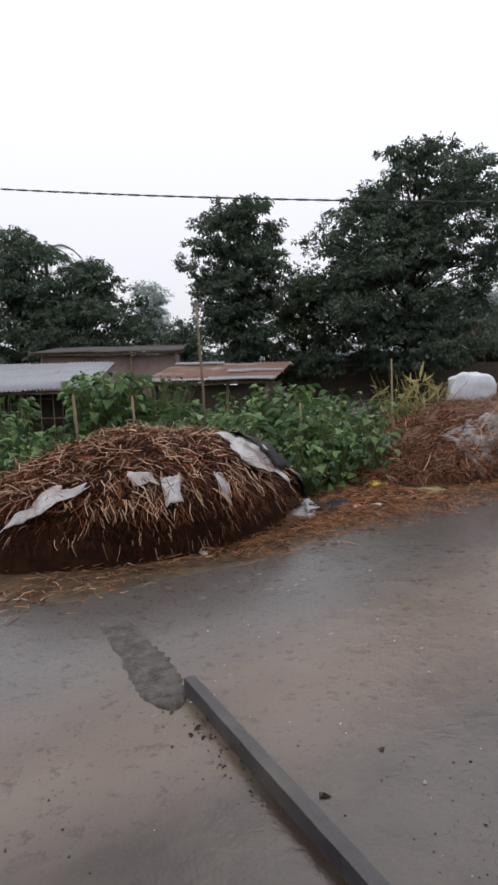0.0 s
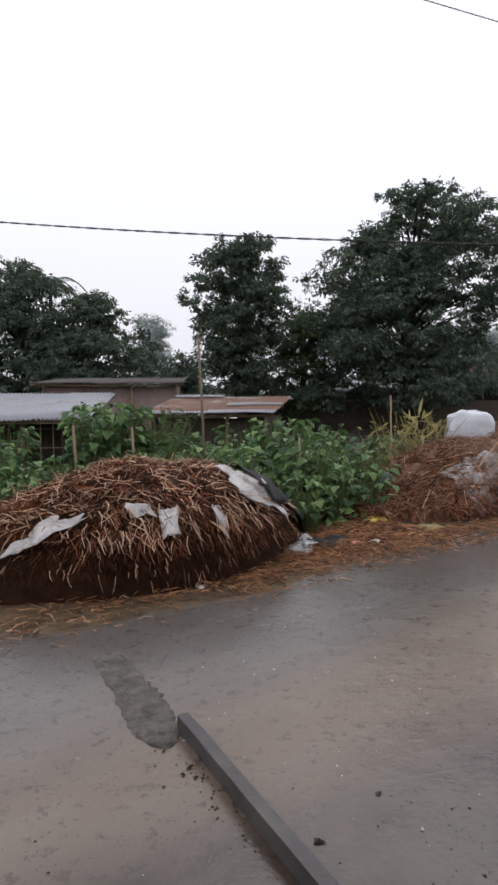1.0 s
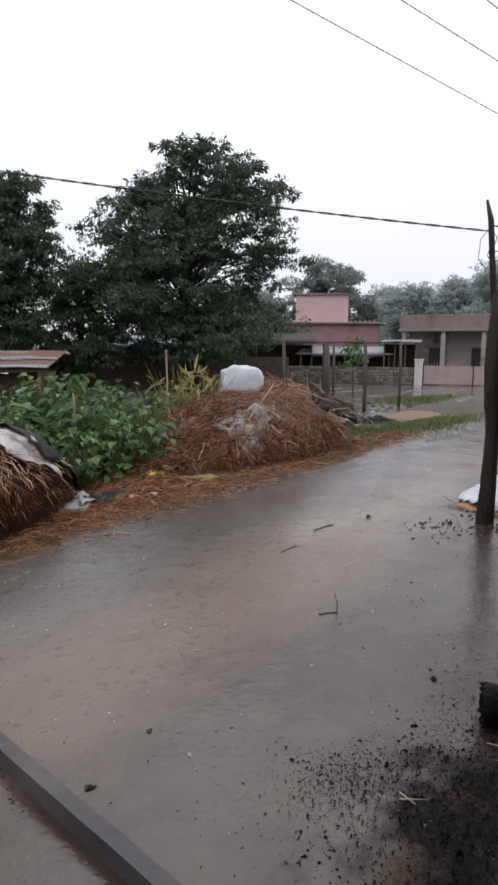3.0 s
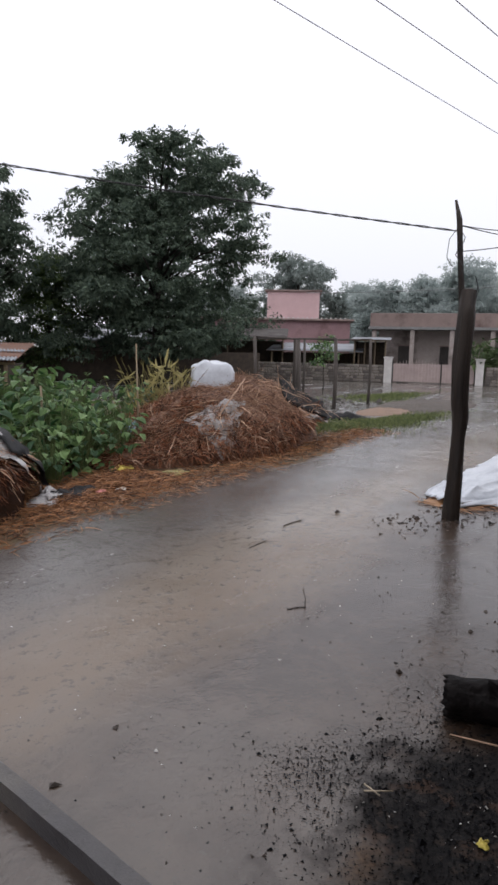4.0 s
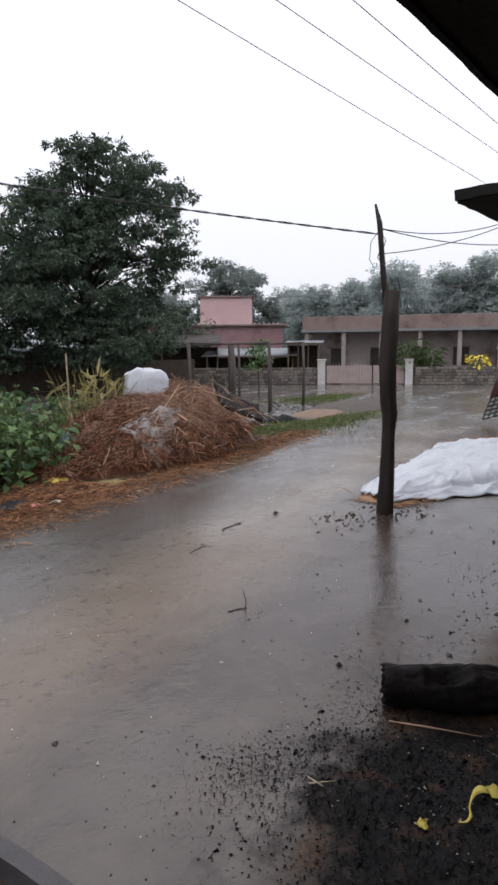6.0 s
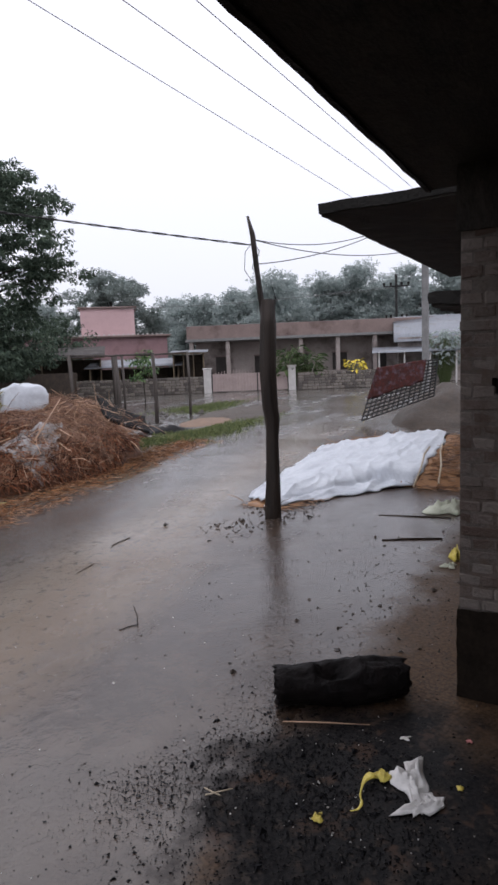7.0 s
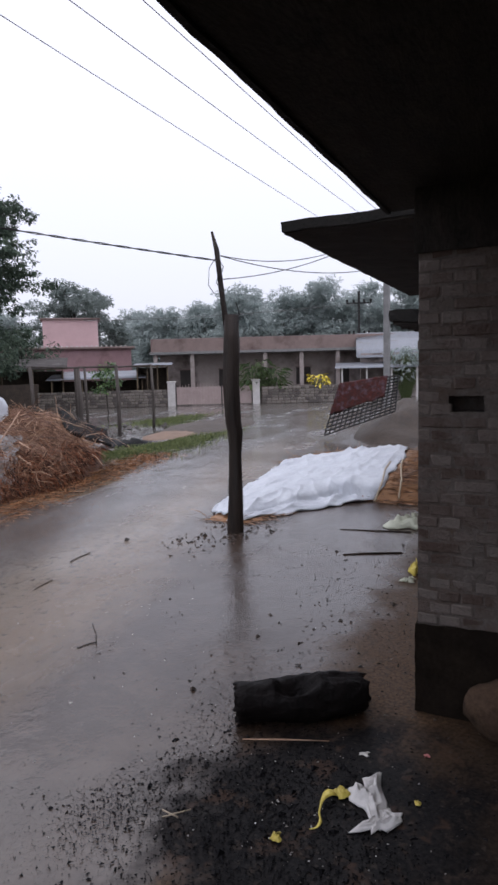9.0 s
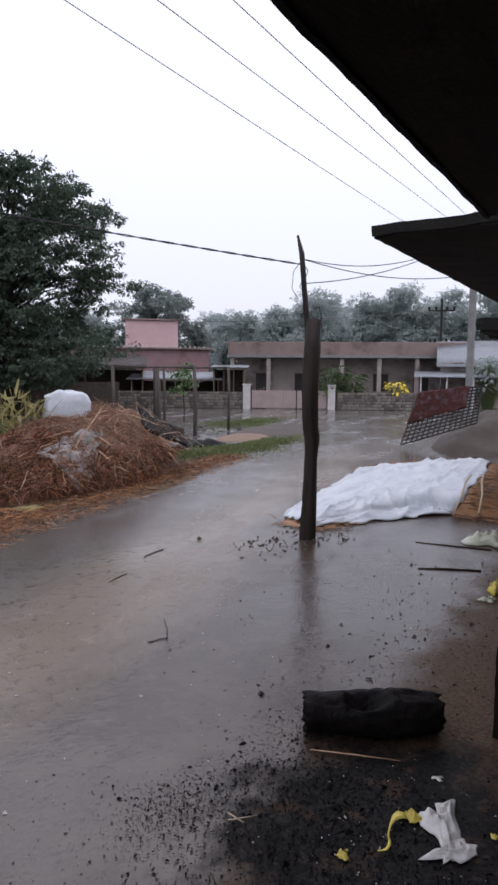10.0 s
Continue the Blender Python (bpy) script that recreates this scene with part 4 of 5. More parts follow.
grille = thing("iron_grille", (0, 0, 0), "leaning rusty iron grille half covered by a red mat", "grille")
GBL, GBR, GTL, GTR = Vector((13.45, 10.78, 0.12)), Vector((14.39, 9.09, 0.79)), Vector((13.76, 10.44, 1.52)), Vector((14.62, 9.14, 1.74))


def on_grille(u, v):
    return GBL.lerp(GBR, u).lerp(GTL.lerp(GTR, u), v)


for k in range(15):
    v, f = tube([on_grille(k / 14, 0), on_grille(k / 14, 1)], 0.02, 5)
    raw("bar", v, f, M_IRON, grille)
for k in range(13):
    v, f = tube([on_grille(0, k / 12), on_grille(1, k / 12)], 0.02, 5)
    raw("bar", v, f, M_IRON, grille)
mv, mf = [], []
for j in range(17):
    for i in range(25):
        u, q = i / 24, j / 16
        lo = 0.40 + 0.06 * noise.noise(Vector((u * 7, 3, 0))) + 0.08 * u
        mv.append(on_grille(-0.02 + 0.84 * u, lo + (1.02 - lo) * q) + Vector((-0.03, -0.02, 0.02)) * (1 + abs(noise.noise(Vector((u * 6, q * 6, 0))))))
for j in range(16):
    for i in range(24):
        k = j * 25 + i
        mf.append((k, k + 1, k + 26, k + 25))
raw("mat", mv, mf, M_RED_CLOTH, grille, "tattered red woven mat", True).modifiers.new("thickness", "SOLIDIFY").thickness = 0.008

# ---- crop field behind the stacks ----
def crop_mesh(seed, n, height, spread, leaf, ratio=0.85):
    g = np.random.default_rng(seed)
    stems, at, tip = [], [], []
    for k in range(n):
        w, r = g.random() * 6.283, spread * math.sqrt(g.random())
        h = height * g.uniform(0.35, 1.0)
        base, top = Vector((0.25 * r * math.cos(w), 0.25 * r * math.sin(w), 0)), Vector((r * math.cos(w), r * math.sin(w), h))
        stems.append(tube([base, base.lerp(top, 0.55) + Vector((0, 0, h * 0.12)), top], [0.010, 0.008, 0.004], 4))
        at.append(top)
        tip.append((math.cos(w) * 0.9 + g.normal(0, 0.4), math.sin(w) * 0.9 + g.normal(0, 0.4), g.normal(-0.35, 0.3)))
    at, tip = np.array([tuple(a) for a in at]), np.array(tip)
    L = leaf * g.uniform(0.55, 1.25, n)
    normal = np.array([0, 0, 1.0]) + 0.35 * unit(n, g)
    v, f = leaves(at, tip, normal, L, L * ratio, 0.16)
    return tubes(stems), (v, f)


variants = []
for k, (n, h, sp, lf_, ra) in enumerate([(64, 0.95, 0.44, 0.165, 0.8), (58, 1.15, 0.44, 0.19, 0.75), (74, 0.8, 0.5, 0.15, 0.6), (54, 1.25, 0.4, 0.18, 0.8)]):
    (sv_, sf_), (v, f) = crop_mesh(50 + k, n, h, sp, lf_, ra)
    ob = thing("leafy_crop_plant", (0, 0, 0), "broad-leaved green vegetable plant", "plant", "crop plants behind the haystacks")
    raw("stem", sv_, sf_, M_STEM, ob)
    raw("foliage", v, f, M_CROP, ob)
    variants.append(ob)
gp = random.Random(5)
spots = []
for row_ in range(11):
    for col in range(17):
        u, s = -3.4 + col * 0.62 + gp.uniform(-0.2, 0.2), -1.75 - row_ * 0.55 + gp.uniform(-0.2, 0.2)
        x, y = ROAD_O.x + ROAD_U.x * (u + 2.6) + ROAD_N.x * s, ROAD_O.y + ROAD_U.y * (u + 2.6) + ROAD_N.y * s
        if ((x + 1.22) / 2.1) ** 2 + ((y - 7.02) / 1.7) ** 2 < 1 or ((x - 4.15) / 2.7) ** 2 + ((y - 10.85) / 1.7) ** 2 < 1.0 or x > 4.6 or y > 13.2 or (x < -2.2 and y > 10.2):
            continue
        spots.append((x, y))
for k, (x, y) in enumerate(spots):
    src = variants[gp.randrange(4)]
    m = pose(x, y, 0, gp.uniform(-6, 6), gp.uniform(-6, 6), gp.uniform(0, 360))
    sc = gp.uniform(0.8, 1.15) * (1.0 if y > 8.5 else 0.85)
    ob = copy_thing(src, m)
    ob.scale = (sc, sc, sc)
for k, ob in enumerate(variants):
    ob.matrix_basis = pose(0.4 + 0.6 * k, 8.9 + 0.3 * k, 0, 0, 0, 40 * k)


def papaya(at, height, n, leaf, seed, label, material=None, ratio=0.9):
    (sv_, sf_), (v, f) = crop_mesh(seed, n, height, height * 0.38, leaf, ratio)
    ob = thing("shrub", at, label, "shrub")
    raw("stem", sv_, sf_, M_STEM, ob)
    raw("foliage", v, f, material or M_CROP, ob)


papaya((-2.3, 10.4, 0), 1.85, 420, 0.18, 71, "tall dark green broad-leaved shrub")
papaya((-1.45, 10.9, 0), 1.75, 240, 0.13, 72, "fine-leaved yellowish green shrub", M_LEAF_PALE, 0.5)
papaya((-4.2, 10.6, 0), 1.5, 100, 0.18, 73, "small leafy shrub before the bamboo wall")
papaya((0.75, 10.6, 0), 1.55, 220, 0.19, 74, "dark broad-leaved plant among the crops")

# tall dry stalks and stakes
def stake(a, b, r, label, name="stake", material=None):
    v, f = tube([a, Vector(a).lerp(Vector(b), 0.5) + Vector((0.02, 0, 0)), b], [r, r * 0.9, r * 0.6], 7, 0.2)
    tagged(raw(name, v, f, material or M_BAMBOO, None, "", True), label, "stake")


stake((-0.62, 10.6, -0.1), (-0.72, 10.66, 3.0), 0.028, "tall thin bamboo stake standing in the crops")
stake((-2.62, 9.55, -0.1), (-2.68, 9.6, 1.5), 0.035, "short brown wooden stake")
stake((-1.72, 9.7, -0.1), (-1.75, 9.7, 1.45), 0.03, "short brown wooden stake")
stake((2.55, 10.0, -0.1), (2.55, 10.0, 1.95), 0.02, "thin dark stake in the crops")
stake((0.95, 9.2, -0.1), (0.93, 9.2, 1.3), 0.025, "thin dark stake in the crops")
dry = thing("dry_stalks", (3.75, 11.9, 0), "bunch of dry yellow maize stalks", "dry plant")
n = 90
base = np.stack([g1.normal(0, 0.35, n), g1.normal(0, 0.3, n), np.zeros(n)], 1)
v, f = strands(base, unit(n, g1) * 0.35 + np.array([-0.15, 0, 1.0]), g1.uniform(0.8, 2.0, n), g1.uniform(0.006, 0.014, n), 0.12, 14)
raw("stalk", v, f, M_CROP_DRY, dry)
n = 260
at = np.stack([g1.normal(0, 0.45, n), g1.normal(0, 0.4, n), g1.uniform(0.3, 1.5, n)], 1)
L = g1.uniform(0.2, 0.45, n)
v, f = leaves(at, unit(n, g1) + np.array([0, 0, -0.3]), unit(n, g1), L, L * 0.14)
raw("foliage", v, f, M_CROP_DRY, dry)

# the wrapped white bale behind the second stack
bv, bf = [], []
for k in range(25):
    for q in range(40):
        a, e = 2 * math.pi * q / 40, math.pi * (k / 24 - 0.5)
        ca, sa, ce, se = math.cos(a), math.sin(a), math.cos(e), math.sin(e)
        pw = lambda t, p: math.copysign(abs(t) ** p, t)
        p = Vector((0.45 * pw(ce, 0.35) * pw(ca, 0.4), 0.32 * pw(ce, 0.35) * pw(sa, 0.4), 0.8 + 0.82 * pw(se, 0.4)))
        p += noise.noise_vector(p * 3.5) * 0.05 + noise.noise_vector(p * 9) * 0.028
        bv.append((p.x, p.y, max(0.0, p.z)))
for k in range(24):
    for q in range(40):
        i, j = k * 40 + q, k * 40 + (q + 1) % 40
        bf.append((i, j, j + 40, i + 40))
bale = raw("wrapped_bale", bv, bf, M_TARP, None, "", True)
bale.matrix_basis = pose(4.48, 11.5, 0, 0, 0, -12)
tagged(bale, "bundle wrapped in pale translucent plastic", "bale")

# low weeds under the crops
n = 9000
u, s = g1.uniform(-4, 9, n), -g1.uniform(1.5, 9, n)
at = np.stack([ROAD_O.x + ROAD_U.x * u + ROAD_N.x * s, ROAD_O.y + ROAD_U.y * u + ROAD_N.y * s, g1.uniform(0.02, 0.35, n)], 1)
ok = (((at[:, 0] + 1.22) / 2.2) ** 2 + ((at[:, 1] - 7.02) / 1.8) ** 2 > 1) & (((at[:, 0] - 4.15) / 2.9) ** 2 + ((at[:, 1] - 10.85) / 1.9) ** 2 > 1)
at = at[ok]
L = g1.uniform(0.08, 0.2, len(at))
v, f = leaves(at, unit(len(at), g1) + np.array([0, 0, 0.4]), unit(len(at), g1) + np.array([0, 0, 1.0]), L, L * 0.6)
tagged(raw("weeds", v, f, M_CROP, None), "low green weeds between the crop plants", "weeds", kind="stuff")

# ---- sheds on the far side of the crops ----
def tin_roof(name, parent, x0, x1, y0, z0, y1, z1, material, label="", pitch=0.09, thick=0.006):
    """A corrugated sheet rising from y0, z0 to y1, z1."""
    n_ = max(4, int((x1 - x0) / pitch * 4))
    verts, faces = [], []
    for j in range(4):
        q = j / 3
        for i in range(n_ + 1):
            x = x0 + (x1 - x0) * i / n_
            verts.append((x, y0 + (y1 - y0) * q, z0 + (z1 - z0) * q + 0.018 * math.sin(2 * math.pi * x / pitch) + 0.03 * noise.noise(Vector((x * 0.8, q * 2, z0)))))
    for j in range(3):
        for i in range(n_):
            k = j * (n_ + 1) + i
            faces.append((k, k + 1, k + n_ + 2, k + n_ + 1))
    ob = raw(name, verts, faces, material, parent, label, True)
    ob.modifiers.new("thickness", "SOLIDIFY").thickness = thick
    return ob


def shed(at, turn, w, d, h0, h1, roof, label, lattice=False, wall=None, deep=0.0):
    """A low shed: front eave h0, back h1, wattle walls, posts, separate roof sheets."""
    ob = thing("shed", at, label, "shed", turn=turn)
    x = -w / 2 - 0.25
    k = 0
    while x < w / 2 + 0.2:
        x2 = min(x + 0.95, w / 2 + 0.25)
        tin_roof("roof_sheet", ob, x, x2 + 0.05, -0.45, h0 + 0.012 * (k % 2), d + 0.3, h1 + 0.012 * (k % 2), roof)
        x, k = x2, k + 1
    for q in range(3):
        yy = -0.3 + (d + 0.4) * q / 2
        zz = h0 + (h1 - h0) * (yy + 0.45) / (d + 0.75) - 0.05
        v, f = tube([(-w / 2 - 0.3, yy, zz), (0, yy, zz - 0.03), (w / 2 + 0.3, yy, zz)], 0.035, 6)
        raw("purlin", v, f, M_BAMBOO, ob)
    for q in range(4):
        xx = -w / 2 + w * q / 3
        v, f = tube([(xx, -0.05, -0.1), (xx + 0.03, -0.05, h0 - 0.02)], 0.045, 7, 0.2)
        raw("post", v, f, M_BAMBOO, ob)
    part("wall", box(-w / 2, 0.05 + deep if not lattice else 0.6, -0.05, w / 2, 0.12 + deep if not lattice else 0.67, h0 - 0.12, 0), wall or M_THATCH, ob)
    part("wall", box(-w / 2, 0.12, -0.05, -w / 2 + 0.07, d, h0 - 0.1, 0), wall or M_THATCH, ob)
    part("wall", box(w / 2 - 0.07, 0.12, -0.05, w / 2, d, h0 - 0.1, 0), wall or M_THATCH, ob)
    if lattice:
        for q in range(int(w / 0.22)):
            xx = -w / 2 + 0.22 * q + gp.uniform(-0.04, 0.04)
            v, f = tube([(xx, 0, 0), (xx + gp.uniform(-0.08, 0.08), 0, h0 - 0.05)], 0.012, 5)
            raw("lattice_bar", v, f, M_BAMBOO, ob)
        for q in range(4):
            zz = 0.2 + (h0 - 0.4) * q / 3
            v, f = tube([(-w / 2, 0.03, zz), (w / 2, 0.03, zz + gp.uniform(-0.04, 0.04))], 0.014, 5)
            raw("lattice_bar", v, f, M_BAMBOO, ob)
    return ob


shed((-4.9, 12.0, 0), 2, 3.4, 2.6, 1.5, 2.02, M_TIN, "bamboo lattice shed roofed with grey corrugated iron", True)
rusty = shed((-0.85, 16.6, 0), -14, 3.2, 2.4, 1.45, 1.9, M_RUST, "low shed under rusty corrugated sheets with pale strips")
for x0, x1, y0, y1, lift in ((-1.75, 0.3, -0.5, -0.3, 0.05), (0.1, 1.95, -0.55, -0.2, 0.07), (0.3, 1.9, 0.9, 1.1, 0.05), (-1.8, -0.2, 2.35, 2.6, 0.06)):
    slope = 0.45 / 3.15
    tin_roof("roof_sheet", rusty, x0, x1, y0, 1.45 + slope * (y0 + 0.45) + lift, y1, 1.45 + slope * (y1 + 0.45) + lift + 0.02, M_TIN, "pale loose strip")
shed((-4.25, 20.2, 0), 2, 4.3, 3.0, 2.35, 2.62, M_DARK_ROOF, "dark shed with a sagging sheet roof", False, M_PARAPET)

# dark yard wall under the trees
yard = part("yard_wall", rough_box(0, -0.12, -0.1, 16, 0.12, 1.55, 0.5, 0.03), M_THATCH)
yard.matrix_basis = pose(0.5, 33.5, 0, 0, 0, 8)
tagged(yard, "dark mud wall of the yard under the trees", "wall", kind="structure")
hut = thing("hut", (8.0, 37.0, 0), "mud hut with a pale tin roof under the trees", "hut", turn=-8)
part("wall", box(-3.5, 0, 0, 3.5, 4, 2.2, 0), M_PARAPET, hut)
tin_roof("roof", hut, -3.9, 3.9, -0.6, 2.1, 4.4, 3.2, M_TIN)

# ---- the fenced plot and lean-to ----
for x, y, h, r in ((10.65, 17.0, 2.25, 0.075), (12.98, 18.5, 2.3, 0.07), (11.3, 20.8, 2.3, 0.085), (8.7, 19.0, 2.3, 0.085), (12.2, 22.0, 2.3, 0.07), (10.05, 18.3, 1.9, 0.05), (15.1, 28.4, 2.4, 0.12)):
    v, f = tube([(x, y, -0.2), (x + 0.03, y, h * 0.5), (x, y + 0.02, h)], [r * 0.85, r * 0.78, r * 0.7], 8, 0.4)
    tagged(raw("fence_post", v, f, M_GREY_WOOD, None, "", True), "rough dark wooden fence post", "post", "posts of the fenced plot")
for a, b in (((8.7, 19.0, 2.28), (10.65, 17.0, 2.24)), ((11.3, 20.8, 2.28), (12.98, 18.5, 2.28))):
    v, f = tube([a, Vector(a).lerp(Vector(b), 0.5) - Vector((0, 0, 0.04)), b], 0.03, 7, 0.2)
    tagged(raw("rail", v, f, M_GREY_WOOD, None, "", True), "thin pole laid across the fence posts", "rail")
lean = shed((20.0, 35.15, 0), -36, 5.6, 2.6, 1.75, 2.25, M_TIN, "row of open sheds with pale tin roofs", deep=1.8)
shed((22.6, 32.8, 0), -38, 1.9, 1.8, 2.5, 2.7, M_TIN, "small open stall with a tin roof", deep=1.3)
shed((15.9, 37.6, 0), -28, 5.4, 3.0, 2.45, 3.2, M_DARK_ROOF, "dark open shed with a sagging roof", deep=2.0)

# ---- far walls, gate and houses ----
WALL_A, WALL_W = Vector((22.45, 30.35, 0)), Vector((0.75, -0.66, 0))
WALL_T = math.degrees(math.atan2(WALL_W.y, WALL_W.x))


def at_wall(s, back=0.0):
    q = WALL_A + WALL_W * s + Vector((0.66, 0.75, 0)) * back
    return (q.x, q.y, 0)


def compound_wall(name, s0, s1, h):
    ob = part(name, box(0, -0.12, -0.2, s1 - s0, 0.12, h - 0.05, 0.01), M_MORTAR)
    ob.matrix_basis = pose(*at_wall(s0), 0, 0, WALL_T)
    tagged(ob, "low boundary wall of rough coursed stone", "wall", kind="structure")
    return ob


wall_left = compound_wall("wall_left", -15.0, -0.35, 1.05)
wall_right = compound_wall("wall_right", 5.3, 13.0, 1.1)
for s, h in ((-0.12, 1.5), (4.98, 1.5)):
    ob = thing("gate_pillar", at_wall(s), "whitewashed brick gate pillar", "pillar", "gate pillars", turn=WALL_T)
    part("shaft", box(-0.22, -0.22, -0.1, 0.22, 0.22, h - 0.08, 0.02), M_WHITE, ob)
    part("cap", box(-0.27, -0.27, h - 0.08, 0.27, 0.27, h, 0.02), M_WHITE, ob)
gate = thing("gate", at_wall(0.15), "faded pink double-leaf metal gate", "gate", turn=WALL_T)
for k, (a, b) in enumerate(((0.05, 2.7), (2.8, 4.55))):
    part("gate_leaf", box(a, -0.02, 0.08, b, 0.02, 1.12, 0.005), M_GATE, gate)
    for q in range(int((b - a) / 0.18) + 1):
        x = a + 0.18 * q
        top = 1.15 + (0.22 * math.sin(math.pi * (x - a) / (b - a)) if k == 0 else 0.0)
        v, f = tube([(x, -0.035, 0.05), (x, -0.035, top)], 0.016, 5)
        raw("bar", v, f, M_GATE, gate)
for x in (0.0, 2.75, 4.6):
    part("frame_post", box(x - 0.03, -0.05, 0, x + 0.03, 0.03, 1.3, 0.005), M_IRON, gate)

house = thing("flat_roofed_house", at_wall(-1.5, 8.5), "long low house with brown parapet and pillared porch", "house", turn=WALL_T)
part("wall", box(-0.5, 2.4, 0, 19, 8.0, 3.35, 0), M_PLASTER, house)
part("roof", box(-1.0, 0, 3.35, 19.6, 8.3, 3.55, 0.02), M_POLE, house, "grey slab edge")
part("parapet", box(-0.9, 0.1, 3.55, 19.0, 8.0, 4.5, 0.02), M_PARAPET, house)
for k in range(8):
    part("column", box(-0.6 + 2.7 * k - 0.15, 0.2, 0, -0.6 + 2.7 * k + 0.15, 0.5, 3.35, 0.02), M_PLASTER, house)
for k in range(6):
    x = 1.0 + 3.0 * k
    o = part("window" if k % 2 else "door", box(x, 2.3, 0.9 if k % 2 else 0.0, x + 1.1, 2.42, 2.2, 0.01), M_DARK, house)
    part("frame", box(x - 0.06, 2.28, 2.2, x + 1.16, 2.44, 2.28, 0.005), M_PARAPET, o)

pinkh = thing("pink_house", (27.4, 43.9, 0), "pink plastered house with a rooftop room", "house", turn=-27.5)
part("wall", box(-13.0, 0, 0, 0.6, 9, 4.1, 0), M_ROSE, pinkh)
part("cornice", box(-13.3, -0.35, 4.1, 0.9, 9.2, 4.25, 0.02), M_PARAPET, pinkh)
room = part("rooftop_room", box(-6.2, 1.0, 4.2, -1.9, 5.0, 6.5, 0.02), M_PINK, pinkh, "pale pink rooftop room")
part("roof", box(-6.4, 0.8, 6.5, -1.7, 5.2, 6.62, 0.02), M_PARAPET, room)
for k in range(36):
    part("baluster", box(-13.2 + 0.38 * k, -0.3, 4.25, -13.06 + 0.38 * k, -0.22, 4.36, 0), M_WHITE, pinkh)

barn = thing("tin_roofed_house", (33.6, 25.2, 0), "house with pale corrugated roofs behind the wall", "house", turn=-52)
part("wall", box(0.3, 2.2, 0, 7.5, 6, 3.0, 0), M_PLASTER, barn)
tin_roof("roof", barn, -1.4, 4.2, -0.6, 2.0, 2.3, 2.4, M_TIN, "porch roof")
tin_roof("roof", barn, 0.0, 8.0, 1.8, 2.7, 6.0, 4.6, M_TIN, "main roof")
for k in range(4):
    part("post", box(-1.0 + 1.6 * k, -0.4, 0, -0.9 + 1.6 * k, -0.3, 2.05, 0), M_WHITE, barn)

pylon = thing("transformer_pole", (39.9, 29.8, 0), "thin iron line pole with insulators and a small box", "power pole", turn=-52)
part("shaft", box(-0.09, -0.09, 0, 0.09, 0.09, 7.9, 0.01), M_IRON, pylon)
for z, w in ((7.0, 0.95), (4.6, 0.8)):
    part("cross_arm", box(-w, -0.06, z - 0.05, w, 0.06, z + 0.05, 0.01), M_IRON, pylon)
    for x in (-w + 0.05, -0.4, 0.4, w - 0.05):
        v, f = tube([(x, 0, z), (x, 0, z + 0.28)], [0.07, 0.1], 8)
        raw("insulator", v, f, M_IRON, pylon)
part("transformer", box(-0.45, -0.3, 3.2, 0.45, 0.3, 3.9, 0.04), M_POLE, pylon)

# ---- trees ----
tree((9.0, 32.2, 0), "large dense dark green spreading tree", 21, [(1.7, 4.8, -0.8), (4.5, 5.3, -0.7), (6.8, 5.4, -0.4), (7.9, 5.2, -1.0), (8.8, 3.8, 0.5), (10.4, 3.8, 1.2), (11.5, 2.6, 0.6), (12.2, 0.9, -0.3)], 0.42, 250, 520, 0.20, clump=(0.6, 1.25), sprays=20)
tree((0.15, 31.5, 0), "tall narrow dark green tree", 22, [(1.6, 2.1), (4.0, 2.2), (7.0, 2.2), (8.9, 1.9), (9.8, 0.9)], 0.26, 130, 420, 0.19, clump=(0.5, 1.0), sprays=18)
tree((3.6, 34.6, 0), "bushy olive green tree between taller ones", 23, [(0.8, 2.0), (4.5, 2.0), (6.6, 0.8)], 0.2, 70, 380, 0.17, M_LEAF_PALE, (0.5, 1.0), sprays=18)
tree((-10.9, 32.0, 0), "broad dark green tree behind the sheds", 24, [(1.2, 3.2), (4.8, 3.4), (6.8, 2.2), (8.6, 1.0)], 0.3, 140, 400, 0.19, clump=(0.6, 1.1), sprays=18)
tree((-7.4, 31.0, 0), "rounded dark green tree behind the sheds", 25, [(0.7, 2.6), (4.4, 3.0), (6.2, 1.6), (6.9, 0.6)], 0.25, 130, 400, 0.18, clump=(0.5, 1.0), sprays=18)
tree((-3.2, 38.0, 0), "low dark tree behind the sheds", 26, [(0.6, 2.0), (2.8, 2.0), (4.3, 0.8)], 0.2, 46, 340, 0.19, sprays=18)
tree((-15.8, 31.0, 0), "broad dark green tree behind the sheds", 27, [(1.2, 3.0), (4.8, 3.0), (7.2, 1.0)], 0.25, 70, 340, 0.19, sprays=18)
tree((-8.1, 59.0, 0), "distant tree, rain haze put into its leaf colour", 28, [(2.0, 1.4), (6.0, 1.6), (9.2, 0.7)], 0.25, 50, 330, 0.24, M_LEAF_FAR, sprays=22)
tree((-4.5, 60.0, 0), "distant tree, rain haze put into its leaf colour", 30, [(1.0, 1.4), (3.0, 1.8), (4.8, 0.7)], 0.2, 34, 330, 0.24, M_LEAF_FAR, sprays=22)
tree((18.2, 42.0, 0), "dark tree beside the sheds", 29, [(1.0, 1.5), (3.5, 1.6), (5.0, 0.8)], 0.2, 30, 150, 0.25)
gt = random.Random(9)
